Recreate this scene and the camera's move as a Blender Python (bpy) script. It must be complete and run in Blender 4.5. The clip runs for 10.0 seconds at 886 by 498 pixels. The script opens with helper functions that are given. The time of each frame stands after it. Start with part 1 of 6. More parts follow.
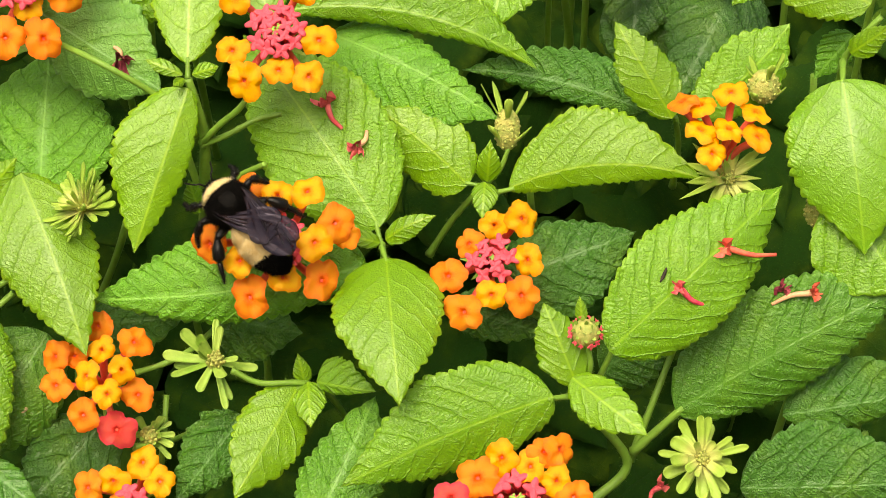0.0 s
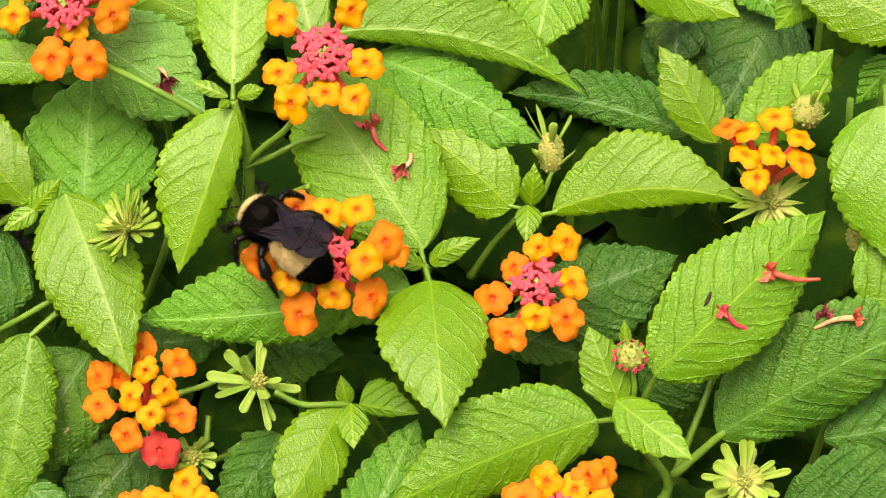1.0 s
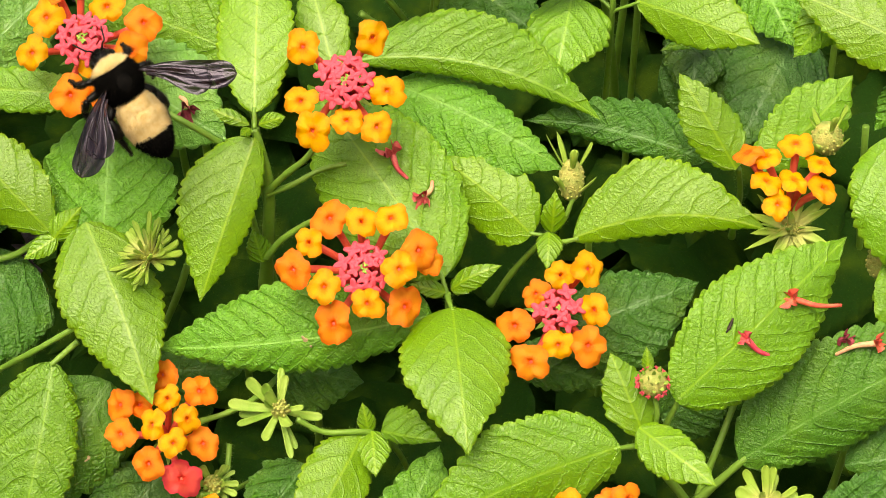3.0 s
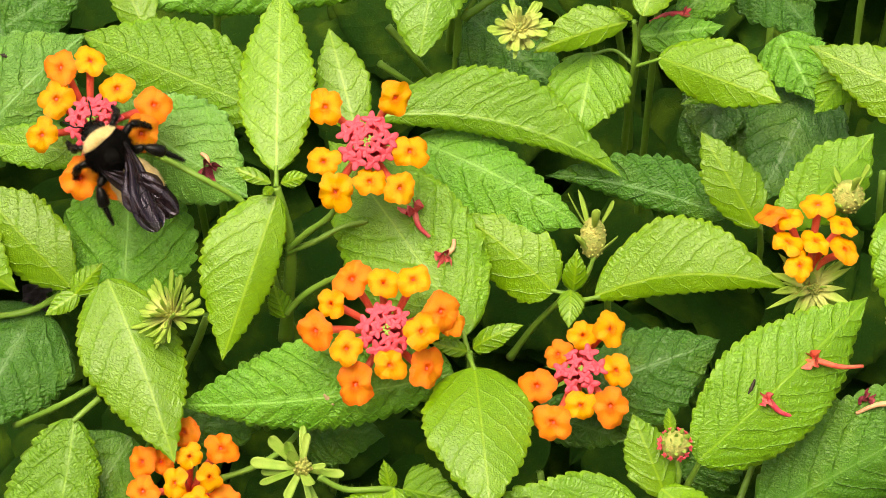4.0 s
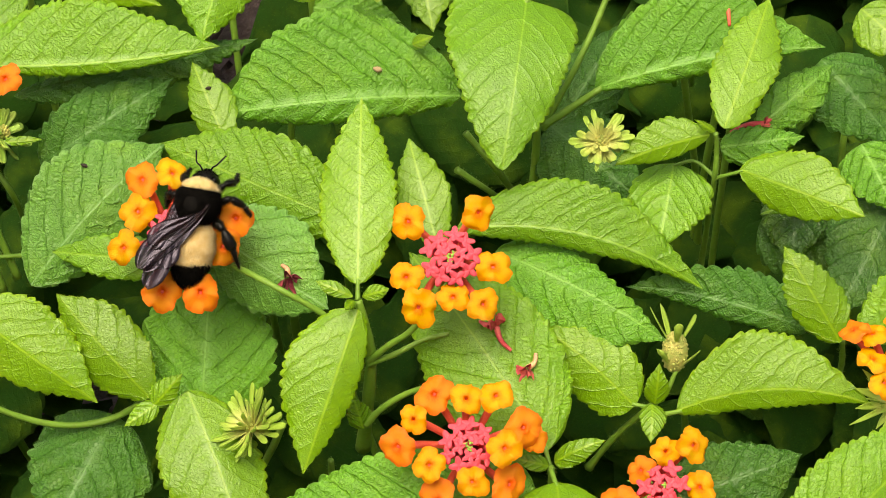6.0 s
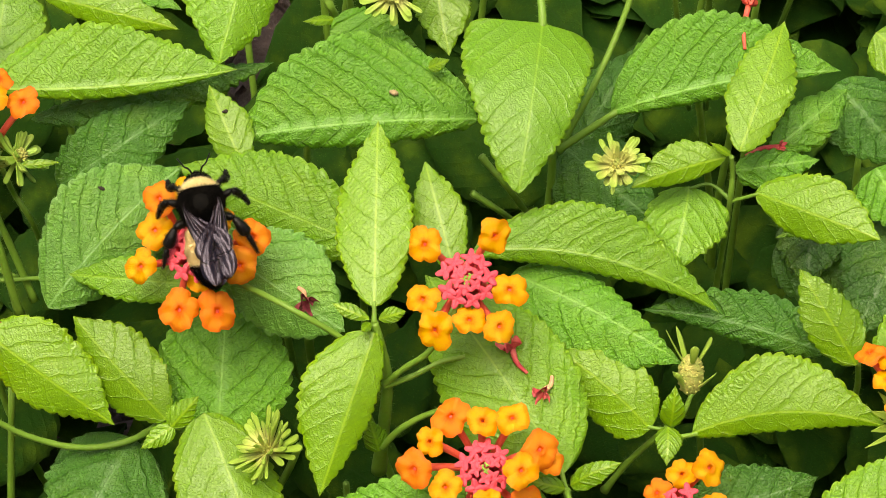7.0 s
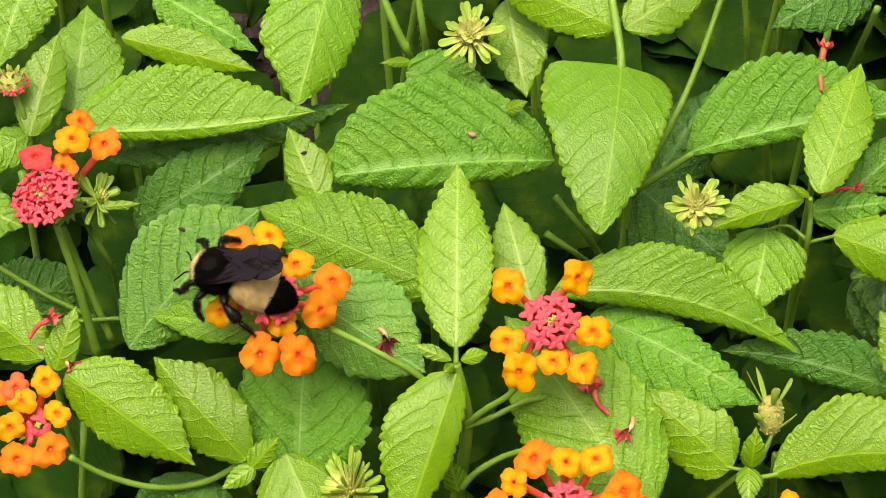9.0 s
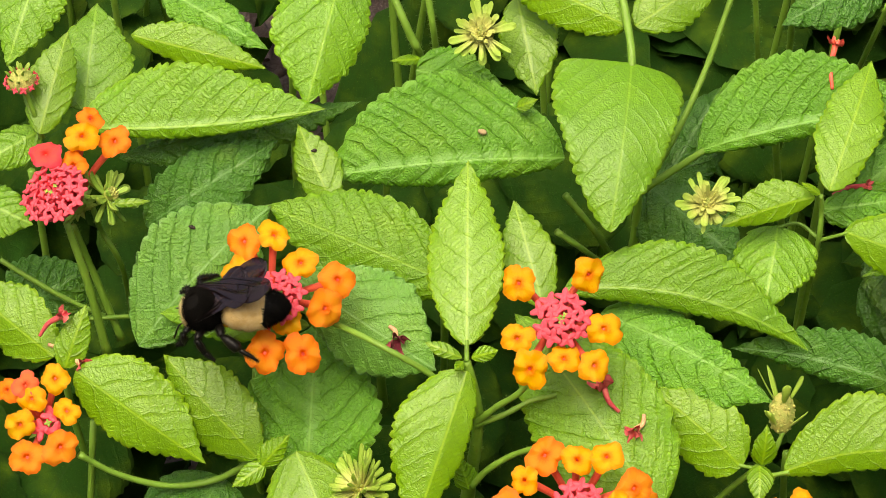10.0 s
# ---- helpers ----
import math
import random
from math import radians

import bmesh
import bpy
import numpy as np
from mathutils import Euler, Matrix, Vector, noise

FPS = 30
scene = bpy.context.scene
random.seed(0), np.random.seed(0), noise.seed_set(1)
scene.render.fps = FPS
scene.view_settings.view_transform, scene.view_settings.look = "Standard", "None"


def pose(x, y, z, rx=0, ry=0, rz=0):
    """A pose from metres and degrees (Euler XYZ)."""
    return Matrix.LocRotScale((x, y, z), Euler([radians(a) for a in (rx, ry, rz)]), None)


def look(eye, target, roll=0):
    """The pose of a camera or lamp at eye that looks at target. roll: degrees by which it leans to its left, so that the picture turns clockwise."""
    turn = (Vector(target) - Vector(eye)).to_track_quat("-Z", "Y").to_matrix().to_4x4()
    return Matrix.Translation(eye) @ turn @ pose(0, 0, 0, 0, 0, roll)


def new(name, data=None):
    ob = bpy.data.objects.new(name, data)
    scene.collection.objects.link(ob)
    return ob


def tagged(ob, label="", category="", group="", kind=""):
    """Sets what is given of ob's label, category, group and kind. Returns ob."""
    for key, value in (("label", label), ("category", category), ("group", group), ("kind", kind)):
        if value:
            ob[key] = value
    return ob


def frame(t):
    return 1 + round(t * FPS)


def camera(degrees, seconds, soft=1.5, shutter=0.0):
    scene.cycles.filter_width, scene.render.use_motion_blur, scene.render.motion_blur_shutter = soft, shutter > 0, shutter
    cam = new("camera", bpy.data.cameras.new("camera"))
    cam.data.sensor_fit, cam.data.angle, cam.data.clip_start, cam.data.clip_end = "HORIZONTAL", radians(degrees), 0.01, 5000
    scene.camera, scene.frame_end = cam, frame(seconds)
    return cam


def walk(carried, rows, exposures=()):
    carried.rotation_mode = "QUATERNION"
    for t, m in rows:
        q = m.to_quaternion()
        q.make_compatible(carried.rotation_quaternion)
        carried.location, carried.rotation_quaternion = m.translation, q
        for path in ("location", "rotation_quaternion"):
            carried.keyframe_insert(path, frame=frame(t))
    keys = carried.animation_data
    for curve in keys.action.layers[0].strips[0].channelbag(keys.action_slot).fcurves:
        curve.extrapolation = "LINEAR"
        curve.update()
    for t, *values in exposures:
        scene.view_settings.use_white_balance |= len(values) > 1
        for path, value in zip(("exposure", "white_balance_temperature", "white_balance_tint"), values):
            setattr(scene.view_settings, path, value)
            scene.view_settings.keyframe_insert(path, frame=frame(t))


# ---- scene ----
cam = camera(20, 10.0, soft=0.5)
PATH = [
    (0, (0.00194, -0.25389, 0.58447), (0.00158, -0.02392, 0.25719), -0.851),
    (0.5, (-0.00221, -0.25156, 0.58640), (-0.00247, -0.02143, 0.25922), -0.632),
    (1, (-0.00744, -0.25347, 0.58612), (-0.00658, -0.02142, 0.26031), -0.291),
    (1.5, (-0.01275, -0.25939, 0.58334), (-0.01061, -0.02263, 0.26094), 0.173),
    (2, (-0.01567, -0.26167, 0.58105), (-0.01212, -0.02359, 0.25963), 0.406),
    (3.5, (-0.01281, -0.24671, 0.59190), (-0.01040, -0.01359, 0.26686), -0.219),
    (4, (-0.01963, -0.23971, 0.59732), (-0.01497, -0.00896, 0.27062), 0.381),
    (4.5, (-0.02555, -0.23642, 0.59909), (-0.02040, -0.00402, 0.27357), 0.809),
    (5, (-0.03086, -0.23277, 0.60126), (-0.02538, -0.00000, 0.27601), 0.905),
    (5.5, (-0.02878, -0.22809, 0.60388), (-0.02682, 0.00467, 0.27858), 0.088),
    (6, (-0.03009, -0.22662, 0.60492), (-0.02922, 0.00833, 0.28119), -0.211),
    (7.5, (-0.03405, -0.22838, 0.60575), (-0.03496, 0.01092, 0.28522), -0.453),
    (8, (-0.04100, -0.22658, 0.60743), (-0.04153, 0.01350, 0.28749), -0.301),
    (8.5, (-0.04561, -0.22610, 0.60805), (-0.04513, 0.01482, 0.28874), -0.204),
    (9, (-0.04749, -0.22727, 0.60846), (-0.04716, 0.01485, 0.29006), -0.267),
    (9.5, (-0.04891, -0.22807, 0.60777), (-0.04820, 0.01497, 0.29007), -0.237),
    (10, (-0.04883, -0.22772, 0.60743), (-0.04903, 0.01477, 0.28932), -0.365),
]
walk(cam, [(t, look(eye, target, roll)) for t, eye, target, roll in PATH],
     [(0.0, 0.89, 7850, 4), (3.6, 0.89, 7850, 4), (5.5, 0.75, 7850, 4), (10.0, 0.75, 7850, 4)])

# ---- light: a bright overcast sky ----
world = bpy.data.worlds.new("sky")
scene.world = world
world.use_nodes = True
wn = world.node_tree.nodes
sky = wn.new("ShaderNodeTexSky")
sky.sky_type = "NISHITA"
sky.sun_disc = False
sky.sun_elevation, sky.sun_rotation = radians(78.7), radians(233)
sky.dust_density, sky.air_density, sky.ozone_density = 6.0, 0.6, 0.3
wn["Background"].inputs["Strength"].default_value = 0.15
world.node_tree.links.new(sky.outputs[0], wn["Background"].inputs["Color"])
sun = new("sun", bpy.data.lights.new("sun", "SUN"))
sun.data.energy, sun.data.angle, sun.data.color = 1.3, radians(40), (1.0, 0.95, 0.86)
sun.matrix_world = look((-0.16, -0.12, 1.0), (0, 0, 0))

# the way in which the foliage faces: up and out of the bush
FACING = Vector((0.0, -0.58, 0.815)).normalized()


# ---- materials ----
class Nodes:
    """A short way to write node trees."""

    def __init__(self, name):
        self.mat = bpy.data.materials.new(name)
        self.mat.use_nodes = True
        self.tree = self.mat.node_tree
        self.out = self.tree.nodes["Material Output"]
        self.bsdf = self.tree.nodes["Principled BSDF"]

    def add(self, kind, **inputs):
        node = self.tree.nodes.new("ShaderNode" + kind)
        for key, value in inputs.items():
            self.put(node, key.replace("_", " "), value)
        return node

    def put(self, node, key, value):
        key = int(key[1:]) if key[0] == "i" and key[1:].isdigit() else key
        if isinstance(value, bpy.types.NodeSocket):
            self.tree.links.new(value, node.inputs[key])
        else:
            node.inputs[key].default_value = value

    def math(self, op, a, b=0.0, c=0.0):
        node = self.add("Math", i0=a, i1=b, i2=c)
        node.operation = op
        return node.outputs[0]

    def ramp(self, value, low, high, a=0.0, b=1.0):
        node = self.add("MapRange", Value=value, From_Min=low, From_Max=high, To_Min=a, To_Max=b)
        node.interpolation_type = "SMOOTHSTEP"
        return node.outputs[0]

    def mix(self, fac, a, b, blend="MIX"):
        node = self.tree.nodes.new("ShaderNodeMix")
        node.data_type, node.blend_type = "RGBA", blend
        for key, value in ((0, fac), (6, a), (7, b)):
            if isinstance(value, bpy.types.NodeSocket):
                self.tree.links.new(value, node.inputs[key])
            else:
                node.inputs[key].default_value = value
        return node.outputs[2]

    def uv(self, name):
        node = self.tree.nodes.new("ShaderNodeUVMap")
        node.uv_map = name
        return node.outputs[0]

    def noise(self, scale, detail=3.0, vector=None, rough=0.55):
        node = self.add("TexNoise", Scale=scale, Detail=detail, Roughness=rough)
        if vector is not None:
            self.put(node, "Vector", vector)
        return node.outputs["Fac"]

    def where(self):
        return self.tree.nodes.new("ShaderNodeTexCoord").outputs["Object"]

    def info(self):
        return self.tree.nodes.new("ShaderNodeObjectInfo")

    def bump(self, height, strength, distance):
        return self.add("Bump", Height=height, Strength=strength, Distance=distance).outputs[0]

    def finish(self, **inputs):
        for key, value in inputs.items():
            self.put(self.bsdf, key.replace("_", " "), value)
        return self.mat


def leaf_material():
    n = Nodes("leaf")
    info = n.info()
    sep = n.add("SeparateXYZ", Vector=n.uv("vein"))
    phase, side = sep.outputs[0], sep.outputs[1]
    flat = n.uv("flat")
    # midrib and side veins
    off = n.math("ABSOLUTE", side)
    spot = n.add("SeparateXYZ", Vector=flat)
    rib = n.ramp(n.math("ABSOLUTE", spot.outputs[1]), 0.08, 0.30, 1.0, 0.0)
    wander = n.math("MULTIPLY", n.math("SUBTRACT", n.noise(0.22, 3.0, flat), 0.5), 0.75)
    bowed = n.math("ADD", phase, wander)
    wave = n.math("ABSOLUTE", n.math("SUBTRACT", n.math("FRACT", n.math("ADD", bowed, 0.5)), 0.5))
    vein = n.ramp(wave, 0.0, 0.065, 1.0, 0.0)
    swell = n.ramp(wave, 0.0, 0.30)
    # the ladder of small veins that joins the side veins, and the fine net within it
    along = n.math("ADD", n.math("MULTIPLY", spot.outputs[0], 0.72), n.math("MULTIPLY", n.math("ABSOLUTE", spot.outputs[1]), 0.68))
    ladder = n.add("CombineXYZ", X=n.math("MULTIPLY", bowed, 1.5), Y=n.math("MULTIPLY", along, 1.05)).outputs[0]
    rungs = n.add("TexVoronoi", Vector=ladder, Scale=1.0)
    rungs.feature = "DISTANCE_TO_EDGE"
    rung = n.ramp(rungs.outputs["Distance"], 0.0, 0.42, 1.0, 0.0)
    net = n.add("TexVoronoi", Vector=flat, Scale=1.35)
    net.feature = "DISTANCE_TO_EDGE"
    mesh = n.ramp(net.outputs["Distance"], 0.0, 0.20, 1.0, 0.0)
    # small warts, each with a stiff hair's foot
    wart = n.add("TexVoronoi", Vector=flat, Scale=1.9)
    bead = n.ramp(wart.outputs["Distance"], 0.10, 0.42, 1.0, 0.0)
    fine = n.noise(2.6, 4.0, flat, 0.65)
    broad = n.noise(0.11, 3.0, flat)
    rim = n.ramp(off, 0.30, 0.95, 0.55, 1.15)
    height = n.math("ADD", n.math("MULTIPLY", swell, 0.66), n.math("MULTIPLY", vein, -0.42))
    height = n.math("SUBTRACT", height, n.math("MULTIPLY", n.math("MULTIPLY", rung, rim), 0.46))
    height = n.math("SUBTRACT", height, n.math("MULTIPLY", mesh, 0.20))
    height = n.math("ADD", height, n.math("MULTIPLY", bead, 0.26))
    height = n.math("ADD", height, n.math("MULTIPLY", fine, 0.34))
    height = n.math("ADD", n.math("MULTIPLY", height, n.ramp(off, 0.01, 0.16, 0.35, 1.0)), n.math("MULTIPLY", rib, 0.10))
    relief = n.math("MAXIMUM", info.outputs["Alpha"], 0.22)
    height = n.math("MULTIPLY", height, relief)
    # colour: each leaf's own green, a little yellower or bluer in patches, paler on the midrib
    tone = info.outputs["Color"]
    yellow = n.mix(0.5, tone, (0.34, 0.52, 0.03, 1), "MIX")
    deep = n.mix(0.55, tone, (0.02, 0.10, 0.010, 1), "MIX")
    col = n.mix(n.ramp(broad, 0.45, 0.75, 0.0, 0.35), tone, yellow)
    col = n.mix(n.ramp(broad, 0.25, 0.48, 0.35, 0.0), col, deep)
    col = n.mix(n.math("MULTIPLY", n.math("MULTIPLY", rung, rung), 0.28), col, deep)
    col = n.mix(n.math("MULTIPLY", mesh, 0.16), col, deep)
    col = n.mix(n.math("MULTIPLY", n.math("MULTIPLY", bead, n.ramp(fine, 0.45, 0.7)), 0.35), col, yellow)
    # side veins darkened, putting groove shade into the colour where relief shows little
    col = n.mix(n.math("MULTIPLY", n.math("MULTIPLY", vein, n.ramp(off, 0.25, 0.95, 1.0, 0.55)), n.math("ADD", n.math("MULTIPLY", relief, 0.30), 0.04)), col, deep)
    pale = n.mix(1.0, tone, (1.75, 1.35, 3.2, 1), "MULTIPLY")
    col = n.mix(n.math("MULTIPLY", rib, 0.55), col, pale)
    col = n.mix(n.ramp(off, 0.90, 1.0, 0.0, 0.45), col, pale)
    speck = n.ramp(n.noise(1.7, 2.0, flat), 0.72, 0.78)
    col = n.mix(n.math("MULTIPLY", speck, 0.18), col, (0.16, 0.13, 0.03, 1))
    rough = n.math("ADD", n.math("MULTIPLY", fine, 0.26), 0.23)
    # leaves deep in the bush lose their gloss, a stand-in for hidden sky
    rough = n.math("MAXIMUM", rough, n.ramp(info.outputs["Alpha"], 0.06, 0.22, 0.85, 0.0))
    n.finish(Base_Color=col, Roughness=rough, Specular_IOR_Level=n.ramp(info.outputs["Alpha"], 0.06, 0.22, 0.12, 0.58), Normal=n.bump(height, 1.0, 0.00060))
    glow = n.add("BsdfTranslucent", Color=n.mix(0.5, col, (0.30, 0.55, 0.01, 1)))
    both = n.add("MixShader", i0=0.13, i1=n.bsdf.outputs[0], i2=glow.outputs[0])
    n.tree.links.new(both.outputs[0], n.out.inputs["Surface"])
    return n.mat


def stem_material():
    n = Nodes("green_stem")
    p = n.where()
    a = n.noise(260.0, 3.0, p)
    b = n.noise(900.0, 3.0, p)
    col = n.mix(a, (0.12, 0.27, 0.022, 1), (0.22, 0.39, 0.05, 1))
    col = n.mix(n.ramp(b, 0.55, 0.8, 0, 0.4), col, (0.13, 0.12, 0.04, 1))
    return n.finish(Base_Color=col, Roughness=0.5, Normal=n.bump(b, 0.4, 0.0004))


def petal_material():
    n = Nodes("petal")
    sep = n.add("SeparateXYZ", Vector=n.uv("face"))
    r = sep.outputs[0]
    info = n.info()
    p = n.where()
    tone = info.outputs["Color"]
    streak = n.noise(9.0, 3.0, n.uv("face"))
    patch = n.noise(2.2, 2.0, p)
    col = n.mix(n.ramp(patch, 0.45, 0.75, 0.0, 0.30), tone, n.mix(0.6, tone, (0.88, 0.20, 0.02, 1)))
    eye = n.math("ADD", r, n.math("MULTIPLY", n.math("SUBTRACT", streak, 0.5), 0.35))
    col = n.mix(n.ramp(eye, 0.10, 0.50, 0.85, 0.0), col, n.mix(1.0, col, (1.0, 0.42, 0.4, 1), "MULTIPLY"))
    col = n.mix(n.ramp(eye, 0.62, 1.05, 0.0, 0.80), col, n.mix(1.0, col, (1.0, 0.60, 1.4, 1), "MULTIPLY"))
    col = n.mix(n.ramp(r, 0.02, 0.07, 0.6, 0.0), col, (0.30, 0.07, 0.01, 1))
    n.finish(Base_Color=col, Roughness=0.55, Specular_IOR_Level=0.3, Normal=n.bump(streak, 0.35, 0.0005))
    glow = n.add("BsdfTranslucent", Color=col)
    both = n.add("MixShader", i0=0.3, i1=n.bsdf.outputs[0], i2=glow.outputs[0])
    n.tree.links.new(both.outputs[0], n.out.inputs["Surface"])
    return n.mat


def plain_material(name, a, b, scale, rough=0.5, bump=0.3, spec=0.4, depth=0.0004):
    n = Nodes(name)
    p = n.where()
    f = n.noise(scale, 4.0, p)
    g = n.noise(scale * 4.3, 3.0, p)
    col = n.mix(n.ramp(f, 0.3, 0.7), (*a, 1), (*b, 1))
    return n.finish(Base_Color=col, Roughness=n.math("ADD", n.math("MULTIPLY", g, 0.2), rough - 0.1),
                    Specular_IOR_Level=spec, Normal=n.bump(g, bump, depth))


def wing_material():
    n = Nodes("wing_membrane")
    flat = n.uv("flat")
    long = n.add("Mapping", Vector=flat, Scale=(0.16, 1.0, 1.0)).outputs[0]
    streak = n.noise(1.3, 3.0, long)
    cell = n.noise(0.5, 2.0, flat)
    col = n.mix(n.ramp(streak, 0.45, 0.72), (0.007, 0.004, 0.005, 1), (0.018, 0.010, 0.010, 1))
    col = n.mix(n.ramp(cell, 0.5, 0.7, 0.0, 0.6), col, (0.022, 0.010, 0.006, 1))
    n.finish(Base_Color=col, Roughness=n.ramp(cell, 0.35, 0.7, 0.15, 0.26), Specular_IOR_Level=0.42, Specular_Tint=(0.80, 0.74, 1.0, 1), Alpha=0.95,
             Normal=n.bump(streak, 0.40, 0.0003))
    return n.mat


def mulch_material():
    n = Nodes("mulch")
    p = n.where()
    info = n.info()
    a = n.noise(90.0, 5.0, p)
    b = n.noise(420.0, 4.0, p)
    col = n.mix(n.ramp(a, 0.3, 0.7), (0.10, 0.064, 0.054, 1), (0.30, 0.21, 0.195, 1))
    col = n.mix(n.math("MULTIPLY", info.outputs["Random"], 0.5), col, (0.15, 0.095, 0.075, 1))
    return n.finish(Base_Color=col, Roughness=0.9, Normal=n.bump(b, 0.8, 0.003))


LEAF = leaf_material()
STEM = stem_material()
PETAL = petal_material()
TUBE = plain_material("floret_tube", (0.74, 0.070, 0.060), (0.82, 0.17, 0.09), 500, 0.5)
PINK = plain_material("pink_bud", (0.78, 0.048, 0.105), (0.86, 0.120, 0.150), 600, 0.5)
WILTED = plain_material("wilted_floret", (0.52, 0.03, 0.06), (0.72, 0.16, 0.14), 500, 0.6)
DRY = plain_material("dried_floret", (0.16, 0.012, 0.03), (0.34, 0.05, 0.07), 600, 0.7)
PALE = plain_material("pale_tube", (0.70, 0.45, 0.22), (0.74, 0.30, 0.20), 400, 0.5)
BRACT = plain_material("bract", (0.20, 0.37, 0.04), (0.32, 0.46, 0.08), 300, 0.55)


def bract_material():
    n = Nodes("pale_bract")
    p = n.where()
    far = n.add("VectorMath", i0=p)
    far.operation = "LENGTH"
    reach = n.math("ADD", far.outputs["Value"], n.math("MULTIPLY", n.math("SUBTRACT", n.noise(500.0, 3.0, p), 0.5), 0.0016))
    col = n.mix(n.ramp(reach, 0.0016, 0.0052), (0.54, 0.56, 0.17, 1), (0.30, 0.46, 0.06, 1))
    return n.finish(Base_Color=col, Roughness=0.5, Specular_IOR_Level=0.4, Normal=n.bump(n.noise(1600.0, 3.0, p), 0.4, 0.0004))


PALE_BRACT = bract_material()
CONE = plain_material("receptacle", (0.33, 0.40, 0.09), (0.50, 0.46, 0.13), 900, 0.6, 0.7)
BLACK = plain_material("black_chitin", (0.0025, 0.0022, 0.0022), (0.006, 0.005, 0.004), 900, 0.34, 0.3, 0.22)
FUR_BLACK = plain_material("black_hair", (0.0022, 0.002, 0.0018), (0.006, 0.005, 0.004), 900, 0.75, 0.1, 0.08)
FUR_YELLOW = plain_material("yellow_hair", (0.78, 0.58, 0.25), (0.88, 0.72, 0.40), 700, 0.75, 0.1, 0.15)
POLLEN = plain_material("pollen", (0.40, 0.28, 0.08), (0.50, 0.38, 0.15), 900, 0.8, 0.6)
WING = wing_material()
MULCH = mulch_material()
# grey for the added wall that keeps low sky off the bush
SKY_BLOCK = plain_material("sky_block_grey", (0.16, 0.15, 0.135), (0.22, 0.21, 0.19), 9, 0.85, 0.5, 0.2, 0.004)
CHAFF = plain_material("dry_chaff", (0.36, 0.26, 0.13), (0.50, 0.38, 0.22), 500, 0.8)
SPECK = plain_material("dark_speck", (0.02, 0.016, 0.012), (0.05, 0.03, 0.02), 900, 0.7)

# leaf greens, from young and yellowish to old and deep, then painted sheen and shade
YOUNG = (0.170, 0.358, 0.006)
FRESH = (0.154, 0.362, 0.009)
MATURE = (0.126, 0.360, 0.020)
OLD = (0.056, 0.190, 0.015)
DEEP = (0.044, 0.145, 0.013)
# a mature green made paler, with the sky's sheen in the colour
SHEEN_GREEN = (0.150, 0.385, 0.050)
# the shade inside the bush is put into this green
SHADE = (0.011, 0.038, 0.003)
ORANGE = (0.90, 0.285, 0.012)
YELLOW = (0.86, 0.455, 0.007)
RED = (0.80, 0.080, 0.075)
CORAL = (0.86, 0.19, 0.055)


# ---- building helpers ----
def raw_mesh(name, verts, faces, material, uvs=None):
    me = bpy.data.meshes.new(name)
    me.from_pydata([tuple(v) for v in verts], [], [tuple(f) for f in faces])
    me.materials.append(material)
    if uvs:
        loops = np.empty(len(me.loops), dtype=np.int32)
        me.loops.foreach_get("vertex_index", loops)
        for key, values in uvs.items():
            layer = me.uv_layers.new(name=key)
            layer.data.foreach_set("uv", np.asarray(values, dtype=np.float32)[loops].ravel())
    me.polygons.foreach_set("use_smooth", [True] * len(me.polygons))
    me.update()
    return me


def thing(name, place, label, category, group="", kind=""):
    ob = new(name)
    ob.empty_display_size = 0.005
    ob.location = place
    return tagged(ob, label, category, group, kind)


def child(name, me, parent, label="", m=None, color=None, kind=""):
    ob = new(name, me)
    ob.parent = parent
    if m is not None:
        ob.matrix_basis = m
    if color:
        ob.color = (*color, 1)[:4]
    return tagged(ob, label, kind=kind)


def root_of(ob):
    while ob.parent:
        ob = ob.parent
    return ob


def part(name, verts, faces, material, parent, label="", color=None, uvs=None, kind=""):
    """One mesh under a thing, from places in the world."""
    base = np.array(root_of(parent).location)
    return child(name, raw_mesh(name, np.asarray(verts) - base, faces, material, uvs), parent, label, None, color, kind)


def grid_faces(n, m, close=False):
    """Quads of n rows of m points."""
    out = []
    for i in range(n - 1):
        for j in range(m if close else m - 1):
            k = (j + 1) % m
            out.append((i * m + j, i * m + k, (i + 1) * m + k, (i + 1) * m + j))
    return out


def unit(v):
    v = np.asarray(v, float)
    return v / (np.linalg.norm(v) + 1e-12)


def smooth_line(points, steps):
    """A Catmull-Rom line through the points."""
    p = np.array([points[0], *points, points[-1]], float)
    p[0], p[-1] = 2 * p[1] - p[2], 2 * p[-2] - p[-3]
    out = []
    for i in range(1, len(p) - 2):
        for k in range(steps):
            t = k / steps
            a, b, c, d = p[i - 1 : i + 3]
            out.append(0.5 * (2 * b + (c - a) * t + (2 * a - 5 * b + 4 * c - d) * t * t + (3 * b - a - 3 * c + d) * t**3))
    out.append(p[-2])
    return np.array(out)


